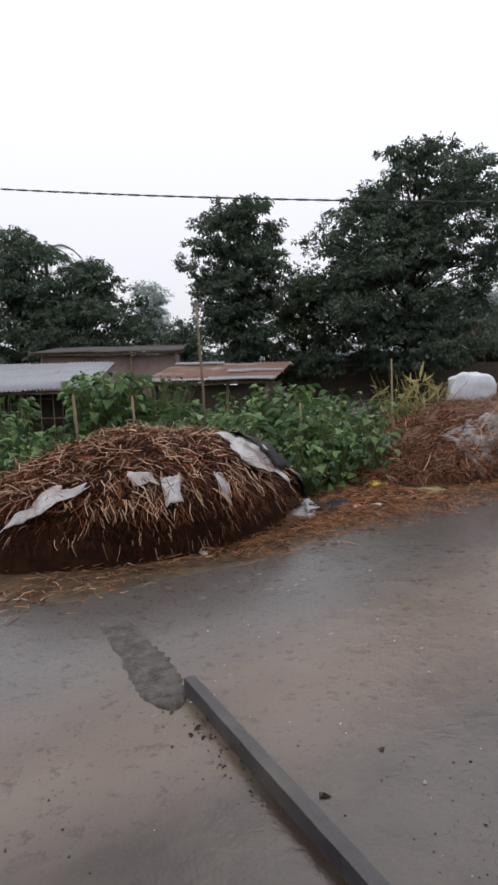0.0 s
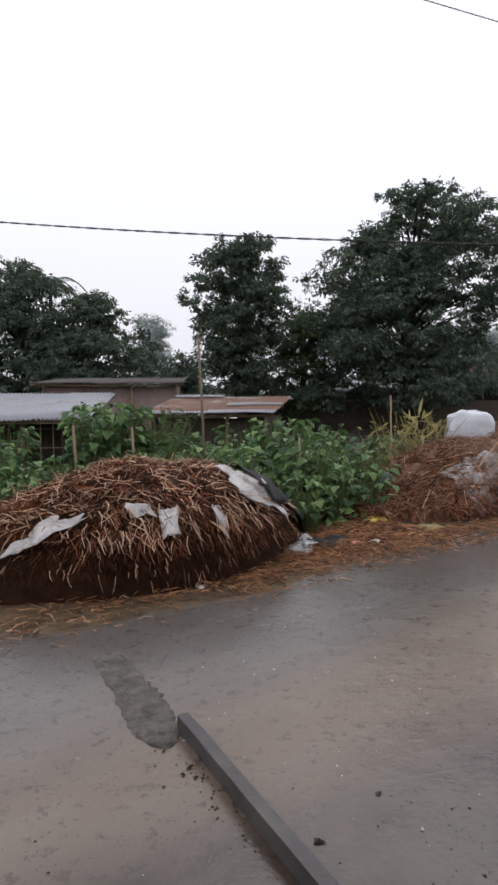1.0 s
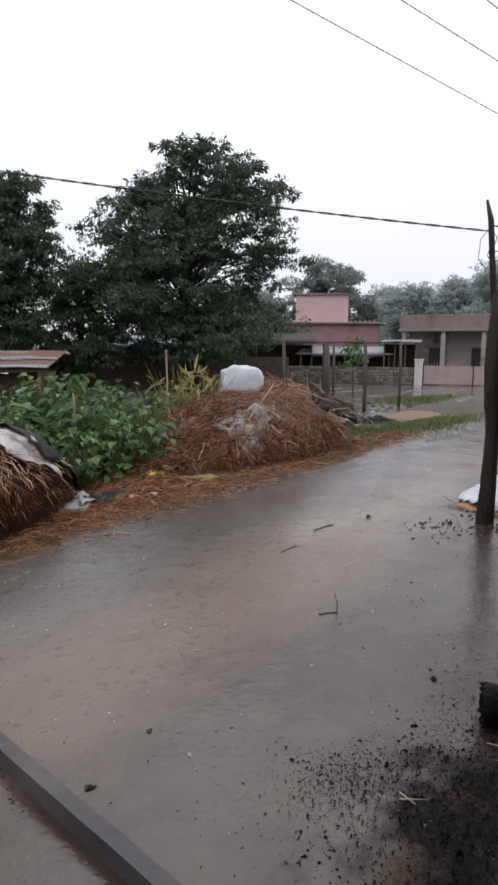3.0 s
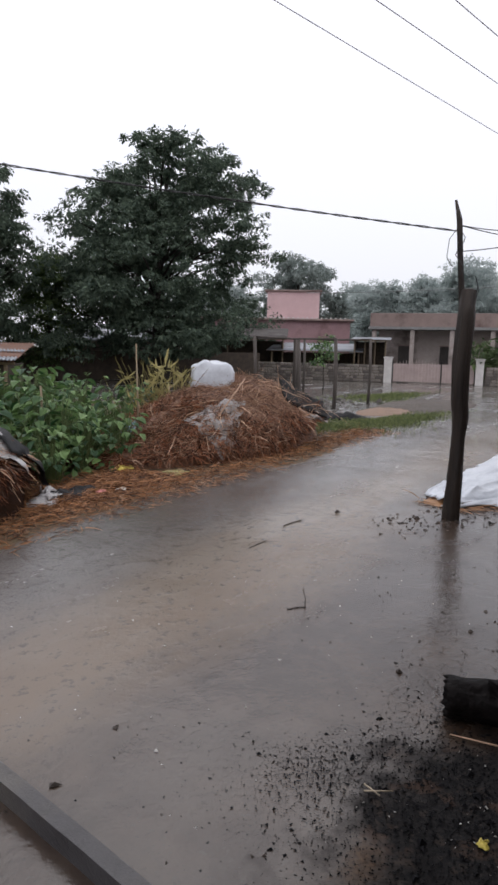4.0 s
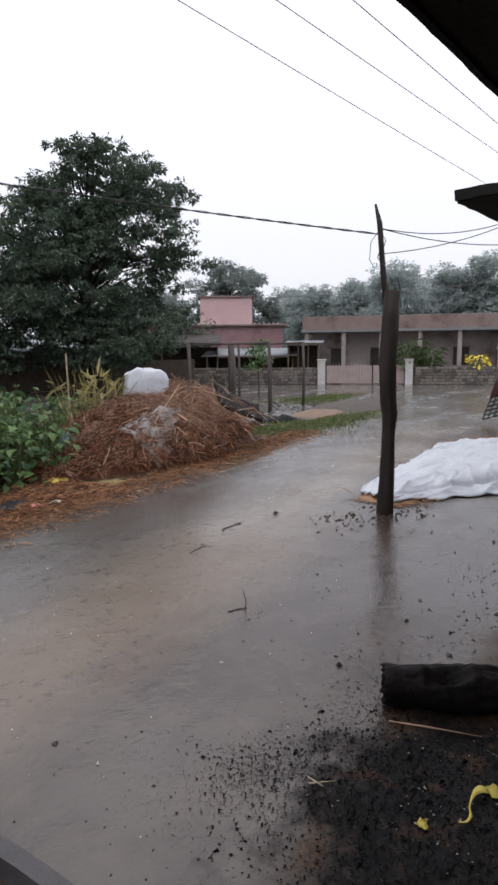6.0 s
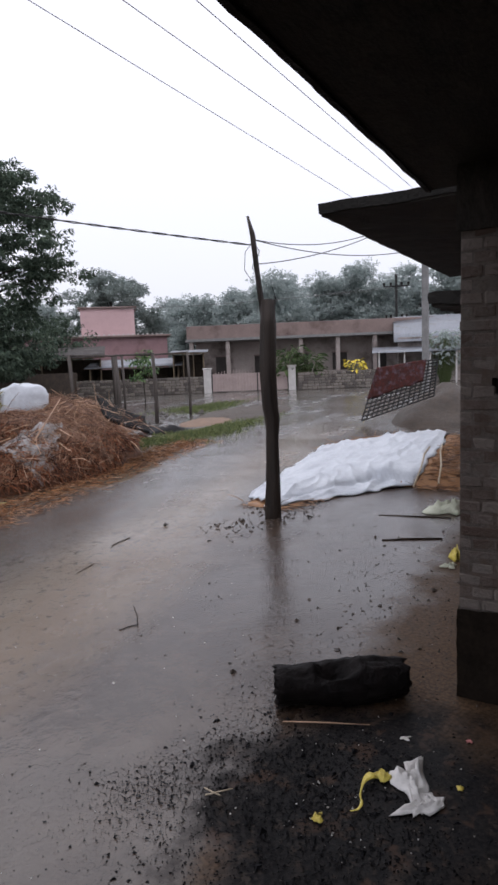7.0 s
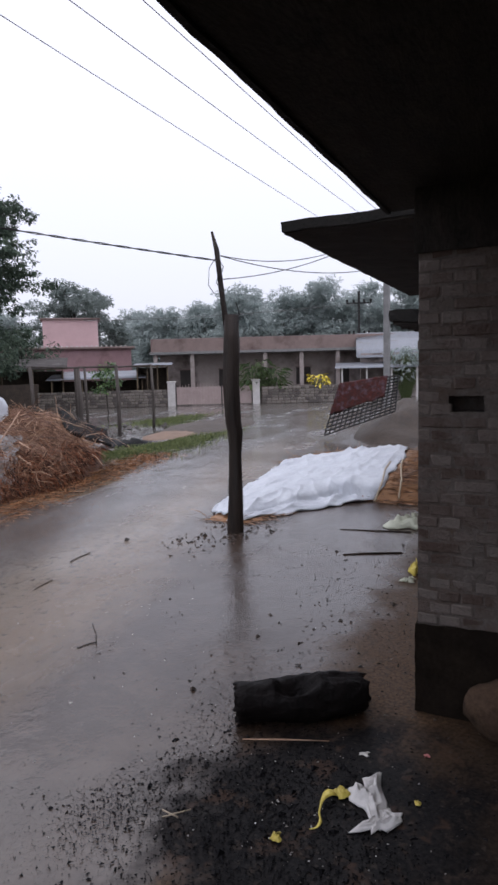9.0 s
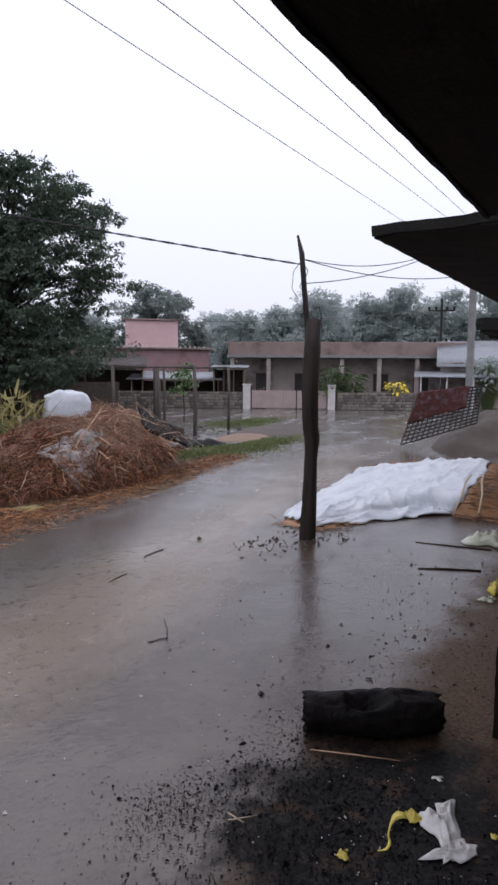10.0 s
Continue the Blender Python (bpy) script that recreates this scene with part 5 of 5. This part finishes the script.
# trees behind the houses: distance haze comes from their leaf colours
tree((28.3, 53.6, 0), "spreading tree behind the pink house, leaf colour paled for haze", 67, [(3.0, 2.2), (6.5, 3.2), (8.4, 3.5), (9.6, 2.4), (10.1, 0.9)], 0.3, 80, 420, 0.26, M_LEAF_MID, (0.7, 1.3), sprays=22, limbs_every=6)
tree((31.8, 52.2, 0), "smaller tree behind the pink house, leaf colour paled for haze", 71, [(1.5, 1.0), (5.0, 1.2), (7.0, 0.5)], 0.2, 36, 380, 0.24, M_LEAF_MID, (0.5, 1.0), sprays=22, limbs_every=6)
tree((22.0, 56.0, 0), "tree beside the large tree, rain haze put into its leaf colour", 62, [(1.5, 2.6), (5.3, 2.6), (7.6, 0.9)], 0.3, 64, 420, 0.28, M_LEAF_FAR, (0.8, 1.6), sprays=24, limbs_every=8)
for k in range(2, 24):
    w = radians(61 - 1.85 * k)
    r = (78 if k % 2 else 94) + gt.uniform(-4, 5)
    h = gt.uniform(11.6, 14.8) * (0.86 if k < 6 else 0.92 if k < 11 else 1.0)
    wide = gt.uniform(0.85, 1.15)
    tree((0.2 + r * math.cos(w), -0.6 + r * math.sin(w), 0), "distant tree, rain haze put into its leaf and bark colour", 60 + k, [(0.8, 3.4 * wide), (h * 0.55, 3.8 * wide), (h * 0.85, 2.8 * wide), (h, 1.0)], 0.3, 70, 430, 0.34, M_LEAF_FAR, (1.0, 1.9), sprays=30, limbs_every=9, group="far trees")


def palm(at, height, seed, label):
    """A slender trunk with arching feathered fronds."""
    g = np.random.default_rng(seed)
    ob = thing("palm_tree", at, label, "tree")
    v, f = tube([(0, 0, -0.2), (0.1, 0, height * 0.5), (0.0, 0, height)], [0.2, 0.15, 0.11], 8, 0.2)
    raw("trunk", v, f, M_BARK, ob, "", True)
    for k in range(13):
        w, rise = k * 2.4, g.uniform(0.3, 1.1)
        spine = [Vector((math.cos(w) * 2.3 * s, math.sin(w) * 2.3 * s, height + rise * 2.2 * s - 2.6 * s * s)) for s in np.linspace(0, 1, 9)]
        at_, tip_ = [], []
        for i, q in enumerate(spine[1:]):
            side = Vector((-math.sin(w), math.cos(w), -0.35))
            for sg in (1, -1):
                for j in range(3):
                    at_.append(tuple(spine[i].lerp(q, j / 3)))
                    tip_.append((side.x * sg + 0.5 * math.cos(w), side.y * sg + 0.5 * math.sin(w), -0.55))
        L = np.full(len(at_), 0.6)
        v, f = leaves(np.array(at_), np.array(tip_), np.tile([[0, 0, 1.0]], (len(at_), 1)), L, L * 0.14)
        raw("frond", v, f, M_LEAF, ob)
    return ob


palm((-12.4, 41.7, 0), 9.4, 5, "coconut palm rising behind the trees")

# ---- verges, litter and small things ----
def scatter(count, seed, spread):
    """Small angular lumps joined in one mesh; spread gives x, y and size."""
    g = np.random.default_rng(seed)
    x, y, s = spread(g, count)
    n_ = len(x)
    corner = np.array([(1, 0, 0), (-0.5, 0.87, 0), (-0.5, -0.87, 0), (0.1, 0.1, 1.0), (0.0, 0.0, -0.4)])
    v = corner[None] * (1 + 0.5 * g.normal(0, 1, (n_, 5, 1)) * 0.5) * s[:, None, None]
    w = g.random(n_) * 6.283
    c, q = np.cos(w)[:, None], np.sin(w)[:, None]
    st = g.uniform(0.6, 1.7, (n_, 1))
    vx, vy = v[:, :, 0] * st, v[:, :, 1]
    out = np.stack([vx * c - vy * q + x[:, None], vx * q + vy * c + y[:, None], v[:, :, 2] * 0.7 + s[:, None] * 0.2], 2)
    one = np.array([(0, 1, 3), (1, 2, 3), (2, 0, 3), (1, 0, 4), (2, 1, 4), (0, 2, 4)])
    return out.reshape(-1, 3), (one[None] + (np.arange(n_) * 5)[:, None, None]).reshape(-1, 3)


def ash_spread(g, n):
    x = np.concatenate([g.normal(2.0, 0.42, n * 6 // 10), g.normal(1.45, 0.17, n * 2 // 10), g.normal(2.15, 0.6, n * 2 // 10)])
    y = np.concatenate([g.normal(1.2, 0.4, n * 6 // 10), g.normal(1.75, 0.13, n * 2 // 10), g.normal(1.45, 0.5, n * 2 // 10)])
    return x, y, np.exp(g.normal(-5.95, 0.55, len(x))) * np.repeat([1.15, 0.6, 0.7], [n * 6 // 10, n * 2 // 10, n * 2 // 10])


v, f = scatter(20000, 31, ash_spread)
tagged(raw("charcoal", v, f, M_CHARCOAL), "scattered black charcoal crumbs on the wet ground", "charcoal", kind="stuff")


def mud_spread(g, n):
    u, s = g.uniform(-3, 9, n), 2.2 + 4.0 * g.random(n) ** 0.7
    x, y = ROAD_O.x + ROAD_U.x * u + ROAD_N.x * s, ROAD_O.y + ROAD_U.y * u + ROAD_N.y * s
    return x, y, np.exp(g.normal(-5.6, 0.5, n))


v, f = scatter(2300, 32, mud_spread)
tagged(raw("grit", v, f, M_PEBBLE), "dark grit and pebbles scattered on the mud", "grit", kind="stuff")


def yard_spread(g, n):
    d, e = g.uniform(-0.4, 3.4, n), -0.15 - np.abs(g.normal(0, 0.85, n))
    return HOUSE_O.x + HOUSE_D.x * d + HOUSE_E.x * e, HOUSE_O.y + HOUSE_D.y * d + HOUSE_E.y * e, np.exp(g.normal(-5.65, 0.6, n))


v, f = scatter(2400, 37, yard_spread)
tagged(raw("mud_clods", v, f, M_PEBBLE), "dark clods and crumbs of mud beside the wall", "mud", kind="stuff")


def post_spread(g, n):
    return g.normal(4.85, 0.45, n), g.normal(5.02, 0.2, n), np.exp(g.normal(-4.6, 0.55, n))


v, f = scatter(330, 33, post_spread)
tagged(raw("mud_clods", v, f, M_PEBBLE), "clods of mud round the foot of the post", "mud", kind="stuff")


def patch_spread(g, n):
    t = g.random(n)
    return -0.45 + 0.55 * t + g.normal(0, 0.07, n), 2.95 - 0.9 * t + g.normal(0, 0.07, n), np.exp(g.normal(-4.9, 0.45, n))


v, f = scatter(110, 34, patch_spread)
tagged(raw("cement_crumbs", v, f, M_PEBBLE), "crumbs of cement beside the bar", "crumbs", kind="stuff")


def edge_spread(g, n):
    t = g.random(n)
    return -2.2 + 1.7 * t + g.normal(0, 0.1, n), 4.6 + 0.9 * t + g.normal(0, 0.12, n), np.exp(g.normal(-4.7, 0.5, n))


v, f = scatter(90, 35, edge_spread)
tagged(raw("clods", v, f, M_PEBBLE), "dark clods along the road edge", "mud", kind="stuff")


def litter_spread(g, n):
    x = np.concatenate([g.normal(2.1, 0.45, n // 2), g.uniform(-0.5, 4.0, n - n // 2)])
    y = np.concatenate([g.normal(1.15, 0.4, n // 2), g.uniform(1.6, 4.5, n - n // 2)])
    return x, y, np.exp(g.normal(-5.6, 0.4, n))


v, f = scatter(300, 36, litter_spread)
tagged(raw("litter", v, f, M_LITTER), "tiny pale scraps of litter on the ground", "litter", kind="stuff")
for x, y, s in ((0.66, 2.425, 0.022), (2.361, 2.354, 0.022), (3.96, 5.72, 0.045), (0.32, 2.1, 0.02)):
    v, f = scatter(1, int(x * 100), lambda g, n: (np.array([x]), np.array([y]), np.array([s])))
    tagged(raw("stone", v, f, M_PEBBLE), "small dark stone on the mud", "stone")
for x, y in ((1.134, 3.195), (0.804, 2.168), (0.852, 2.447), (1.75, 2.75), (1.35, 2.35)):
    v, f = scatter(1, int(x * 100) + 7, lambda g, n: (np.array([x]), np.array([y]), np.array([0.013])))
    tagged(raw("stone", v, f, M_LITTER), "small white pebble on the mud", "stone")


# straw trodden along the verge
def verge_straw(name, count, seed, u0, u1, s0, s1, label, material=M_VERGE_STRAW):
    g = np.random.default_rng(seed)
    u, s = g.uniform(u0, u1, count), g.normal(s0, s1, count)
    s = np.where(s > 0.42, s0, s)
    x, y = ROAD_O.x + ROAD_U.x * u + ROAD_N.x * s, ROAD_O.y + ROAD_U.y * u + ROAD_N.y * s
    way = unit(count, g) * np.array([1, 1, 0.12])
    v, f = strands(np.stack([x, y, 0.012 + 0.06 * g.random(count) ** 2 * (s < 0.1)], 1), way, g.uniform(0.04, 0.22, count), g.uniform(0.0015, 0.0055, count), 0.12, seed)
    v[:, 2] = np.maximum(v[:, 2], 0.006)
    tagged(raw(name, v, f, material), label, "straw", kind="stuff")


verge_straw("straw_litter", 6500, 41, 2.2, 13.2, -0.25, 0.3, "golden straw trodden into the road verge")
verge_straw("straw_litter", 700, 42, -0.8, 3.0, -0.2, 0.25, "wet straw litter at the foot of the haystack")
verge_straw("straw_litter", 6500, 43, 3.4, 6.0, -0.9, 0.35, "golden straw between the two haystacks")

verge_straw("pale_straw_litter", 420, 44, 3.2, 12.8, -0.35, 0.35, "pale broken stalks strewn over the road verge", M_STRAW_PALE)
verge_straw("pale_straw_litter", 160, 45, -1.5, 3.0, -0.1, 0.2, "pale broken stalks at the foot of the haystack", M_STRAW_PALE)


def rag(name, at, size, seed, material, label, category, height=0.05, stretch=1.0, turn=0.0):
    """A crumpled scrap lying on the ground, with a torn outline."""
    verts, faces = [], []
    k_ = 12
    for k in range(k_ + 1):
        for s in range(18):
            w, r = 2 * math.pi * s / 18, k / k_
            edge = max(0.12, 0.8 + 0.9 * noise.noise(Vector((math.cos(w) * 1.6 + seed, math.sin(w) * 1.6, seed))) + 0.5 * noise.noise(Vector((math.cos(w) * 4 + seed, math.sin(w) * 4, seed))))
            x, y = size * r * edge * math.cos(w) * stretch, size * r * edge * math.sin(w)
            z = height * (0.35 + abs(noise.noise(Vector((x / size * 2.3 + seed, y / size * 2.3, 1)))) * 1.6) * (1 - r ** 3) + 0.008
            verts.append((x, y, z))
    for k in range(k_):
        for s in range(18):
            i, j = k * 18 + s, k * 18 + (s + 1) % 18
            faces.append((i, i + 18, j + 18, j))
    ob = raw(name, verts, faces, material, None, "", True)
    ob.matrix_basis = pose(*at, 0, 0, turn)
    ob.modifiers.new("thickness", "SOLIDIFY").thickness = 0.002
    return tagged(ob, label, category)


rag("plastic_bag", (2.33, 1.0, 0), 0.085, 1.3, M_WHITE, "torn white plastic bag on the ash heap", "plastic bag", 0.06, 2.1, 40)
rag("plastic_bag", (2.24, 0.87, 0), 0.055, 4.3, M_WHITE, "torn white plastic strip on the ash heap", "plastic bag", 0.03, 2.2, -10)
rag("yellow_rag", (2.26, 1.1, 0), 0.038, 2.2, M_YELLOW, "yellow plastic wrapper on the ash heap", "wrapper", 0.03, 1.7, -50)
rag("yellow_rag", (1.85, 1.115, 0), 0.024, 5.1, M_YELLOW, "small yellow wrapper on the ash heap", "wrapper", 0.018, 1.5, 10)
ribbon = []
for k in range(19):
    q = k / 18
    c = Vector((2.22, 1.1, 0.02)).lerp(Vector((1.97, 1.05, 0.012)), q) + Vector((0.012 * math.sin(9 * q), 0.03 * math.sin(6 * q), 0.014 * abs(math.sin(7 * q))))
    half = Vector((0.25, 0.9, 0.5 * math.cos(8 * q))).normalized() * (0.030 * (1 - 0.72 * q) * (0.7 + 0.3 * math.sin(11 * q)))
    half.z = abs(half.z)
    ribbon += [c - half * 0.6 + Vector((0, 0, half.z)), c + half]
strip = raw("yellow_strip", ribbon, [(2 * k, 2 * k + 1, 2 * k + 3, 2 * k + 2) for k in range(18)], M_YELLOW, None, "", True)
strip.modifiers.new("thickness", "SOLIDIFY").thickness = 0.002
tagged(strip, "twisted yellow plastic strip on the ash heap", "wrapper")
rag("pale_scrap", (2.575, 1.208, 0), 0.018, 3.4, M_LITTER, "tiny pale scrap on the ash heap", "scrap", 0.01, 2.0, -50)
rag("yellow_rag", (2.45, 0.82, 0), 0.018, 5.9, M_YELLOW, "tiny scrap of yellow plastic", "wrapper", 0.01)
rag("pink_scrap", (2.78, 0.98, 0), 0.016, 6.4, M_PINK_SCRAP, "tiny pink scrap near the wall", "scrap", 0.01)
rag("yellow_bag", (2.12, 8.98, 0.03), 0.2, 7.7, M_YELLOW, "crumpled yellow plastic bag on the straw", "plastic bag", 0.06, 1.5, 20)
rag("black_bag", (1.12, 7.55, 0.02), 0.22, 8.2, M_BLACK, "crumpled black polythene on the verge", "plastic bag", 0.09, 1.7, 15)
rag("grey_bag", (0.8, 7.3, 0.02), 0.22, 9.2, M_PLASTIC, "dirty grey plastic scrap on the verge", "plastic bag", 0.12, 1.3, 60)
rag("pink_scrap", (1.5, 7.5, 0.03), 0.06, 9.9, M_PINK_SCRAP, "pink packet on the verge", "scrap", 0.03, 1.5)
rag("pale_scrap", (-0.42, 5.78, 0.0), 0.05, 3.9, M_LITTER, "pale scrap at the road edge", "scrap", 0.02, 1.8)
rag("pale_scrap", (2.75, 8.45, 0.02), 0.16, 4.9, M_CROP_DRY, "yellowish leaf litter on the straw", "scrap", 0.04, 1.6)
rag("pale_scrap", (1.78, 7.62, 0.02), 0.07, 2.9, M_LITTER, "pale packet on the verge", "scrap", 0.03, 1.5)
rag("cloth", (6.75, 3.62, 0), 0.24, 11.3, M_LIGHT_CLOTH, "crumpled pale green-white cloth on the mud", "cloth", 0.14, 1.4, -35)
rag("yellow_bag", (5.2, 2.58, 0), 0.07, 12.3, M_YELLOW, "dirty yellow plastic by the wall", "plastic bag", 0.12, 1.7, 40)
rag("cloth", (4.95, 2.5, 0), 0.06, 13.3, M_LIGHT_CLOTH, "pale scrap of cloth by the wall", "cloth", 0.04, 1.5, -20)
rag("dark_sheet", (9.3, 14.6, 0), 0.7, 14.4, M_BLACK, "dark plastic sheet heaped beside the plot", "sheet", 0.2, 1.5, -20)

# boulder at the wall's foot
bm = bmesh.new()
bmesh.ops.create_icosphere(bm, subdivisions=3, radius=1.0)
for v_ in bm.verts:
    v_.co = Vector((v_.co.x * 0.145, v_.co.y * 0.185, v_.co.z * 0.165)) * (1 + 0.28 * noise.noise(v_.co * 1.3) + 0.08 * noise.noise(v_.co * 4)) + Vector((0, 0, 0.13))
rock = part("boulder", bm, M_ROCK, None, "", True)
rock.matrix_basis = pose(3.22, 0.79, 0, 0, 10, 25)
tagged(rock, "brown rounded boulder at the foot of the wall", "boulder")

for pts, r, mt, lab in (
    ([(2.14, 3.42, 0.004), (2.24, 3.42, 0.006), (2.29, 3.4, 0.008)], 0.0035, M_TWIG, "thin twig stuck in the mud"),
    ([(2.28, 3.40, 0.0), (2.29, 3.41, 0.06), (2.27, 3.42, 0.15)], 0.0035, M_TWIG, "thin twig sticking up from the mud"),
    ([(5.2, 3.46, 0.006), (5.4, 3.3, 0.008), (5.66, 3.05, 0.006)], 0.011, M_TWIG, "dark stick lying on the mud"),
    ([(6.0, 4.15, 0.004), (6.2, 3.85, 0.006), (6.45, 3.45, 0.004)], 0.008, M_TWIG, "dark stick lying on the mud"),
    ([(3.1, 5.42, 0.003), (3.25, 5.5, 0.005), (3.4, 5.56, 0.003)], 0.005, M_TWIG, "dead twig on the wet road"),
    ([(2.45, 4.85, 0.003), (2.7, 5.0, 0.004)], 0.004, M_TWIG, "dead twig on the wet road"),
    ([(1.63, 1.5, 0.01), (1.6, 1.58, 0.02)], 0.003, M_PALE_STICK, "pale bit of straw on the ash"),
    ([(1.58, 1.55, 0.012), (1.7, 1.5, 0.012)], 0.003, M_PALE_STICK, "pale bit of straw on the ash"),
    ([(9.2, 4.55, 0.1), (10.4, 5.3, 0.45)], 0.03, M_TWIG, "dark pole leaning on the straw stack"),
):
    v, f = tube(pts, r, 6, 0.3)
    tagged(raw("stick", v, f, mt, None, "", True), lab, "stick")


# grass and soil beyond the second haystack
def grass_patch(cx, cy, rx, ry, count, seed, turn=0.0):
    g = np.random.default_rng(seed)
    a, r = g.random(count) * 6.283, np.abs(g.normal(0, 0.55, count))
    r = r * (1 + 0.3 * np.sin(3 * a + seed) + 0.2 * np.sin(7 * a + 2 * seed))
    lx, ly = rx * r * np.cos(a), ry * r * np.sin(a)
    c, s = math.cos(radians(turn)), math.sin(radians(turn))
    at = np.stack([cx + lx * c - ly * s, cy + lx * s + ly * c, np.zeros(count)], 1)
    L = g.uniform(0.05, 0.14, count)
    v, f = leaves(at, unit(count, g) * np.array([1, 1, 0.3]) + np.array([0, 0, 0.8]), unit(count, g), L, L * 0.22)
    tagged(raw("grass", v, f, M_GRASS), "short green grass beside the road", "grass", kind="stuff")


grass_patch(10.2, 13.4, 2.9, 0.75, 9000, 51, 22)
grass_patch(15.3, 20.8, 2.6, 1.1, 7000, 52, 30)
grass_patch(7.9, 12.9, 0.9, 0.7, 2500, 53, 20)
for cx, cy, rx, ry, h, mt, lab in ((14.6, 17.2, 3.2, 1.5, 0.16, M_SOIL, "low heap of grey soil by the junction"), (11.9, 15.8, 1.7, 0.8, 0.10, M_ORANGE_SOIL, "low heap of orange sand")):
    verts, faces = [], []
    for k in range(13):
        for s in range(36):
            w, r = 2 * math.pi * s / 36, k / 12
            x, y = rx * r * math.cos(w), ry * r * math.sin(w)
            verts.append((x, y, h * (1 - r ** 2) * (1 + 0.5 * noise.noise(Vector((x, y, cx)))) + 0.03 * noise.noise(Vector((x * 4, y * 4, 0))) - 0.04 * (k == 12)))
    for k in range(12):
        for s in range(36):
            i, j = k * 36 + s, k * 36 + (s + 1) % 36
            faces.append((i, i + 36, j + 36, j))
    ob = raw("soil_mound", verts, faces, mt, None, "", True)
    ob.matrix_basis = pose(cx, cy, 0, 0, 0, 30)
    tagged(ob, lab, "soil heap")


def rubble_spread(g, n):
    return g.uniform(9.5, 13.5, n), g.uniform(16.0, 23.5, n), np.exp(g.normal(-2.9, 0.5, n))


v, f = scatter(170, 61, rubble_spread)
tagged(raw("rubble", v, f, M_STONE), "pale rubble and rubbish in the fenced plot", "rubble", kind="stuff")
papaya((26.6, 27.6, 0), 2.6, 160, 0.5, 81, "green shrub behind the boundary wall", M_LEAF_PALE, 0.4)
papaya((27.6, 26.8, 0), 2.2, 160, 0.45, 82, "green shrub behind the boundary wall", M_LEAF_PALE, 0.4)
tree((14.6, 24.6, 0), "slender green bush climbing over the fence poles", 83, [(1.3, 0.35), (1.9, 0.6), (2.5, 0.25)], 0.03, 12, 65, 0.15, M_CROP, (0.2, 0.4), name="shrub")
papaya((29.4, 24.9, 0), 1.7, 120, 0.28, 84, "bush with yellow blossom behind the wall", M_FLOWER, 0.6)
papaya((36.0, 23.0, 0), 3.4, 300, 0.4, 85, "bush beside the tin-roofed house, leaf colour paled for haze", M_LEAF_FAR, 0.5)

# rough stones of the boundary walls
gs = random.Random(17)
for wall_, length in ((wall_left, 14.65), (wall_right, 7.7)):
    verts, faces = [], []
    for row_ in range(6):
        x = 0.05
        while x < length - 0.2:
            w = gs.uniform(0.18, 0.42)
            z0 = 0.02 + 0.17 * row_
            bm = box(x, -0.16, z0, x + w - 0.03, -0.10, z0 + 0.145, 0.02)
            mesh = bpy.data.meshes.new("stone")
            bm.to_mesh(mesh)
            bm.free()
            mesh.materials.append(M_STONE)
            ob = new("stone", mesh)
            ob.parent = wall_
            x += w

# ---- bricks of the end wall ----
BRICKS = []
for k in range(5):
    bm = box(-0.010, -0.056, -0.0305, 0.010, 0.056, 0.0305, 0.007)
    for v in bm.verts:
        v.co += noise.noise_vector(v.co * 16 + Vector((k * 3, 0, 0))) * 0.008
    mesh = bpy.data.meshes.new("brick")
    bm.to_mesh(mesh)
    bm.free()
    mesh.materials.append(M_BRICK)
    BRICKS.append(mesh)
gb = random.Random(3)
for row_ in range(30):
    z = 0.52 + 0.034 + 0.0682 * row_
    y = 0.008
    first = True
    while y > -0.95:
        w = 0.065 if first and row_ % 2 else (0.235 if gb.random() < 0.22 else 0.118)
        mid_y = y - w / 2
        if not (abs(z - 1.742) < 0.06 and -0.345 < mid_y < -0.13):
            ob = new("brick", BRICKS[gb.randrange(5)])
            ob.parent = wall_end
            ob.matrix_basis = Matrix.Translation((0.0075 + gb.uniform(-0.0025, 0.0025), mid_y + 0.003, z)) @ Matrix.Diagonal((1, (w - 0.007) / 0.112, gb.uniform(0.96, 1.04), 1))
        y -= w
        first = False
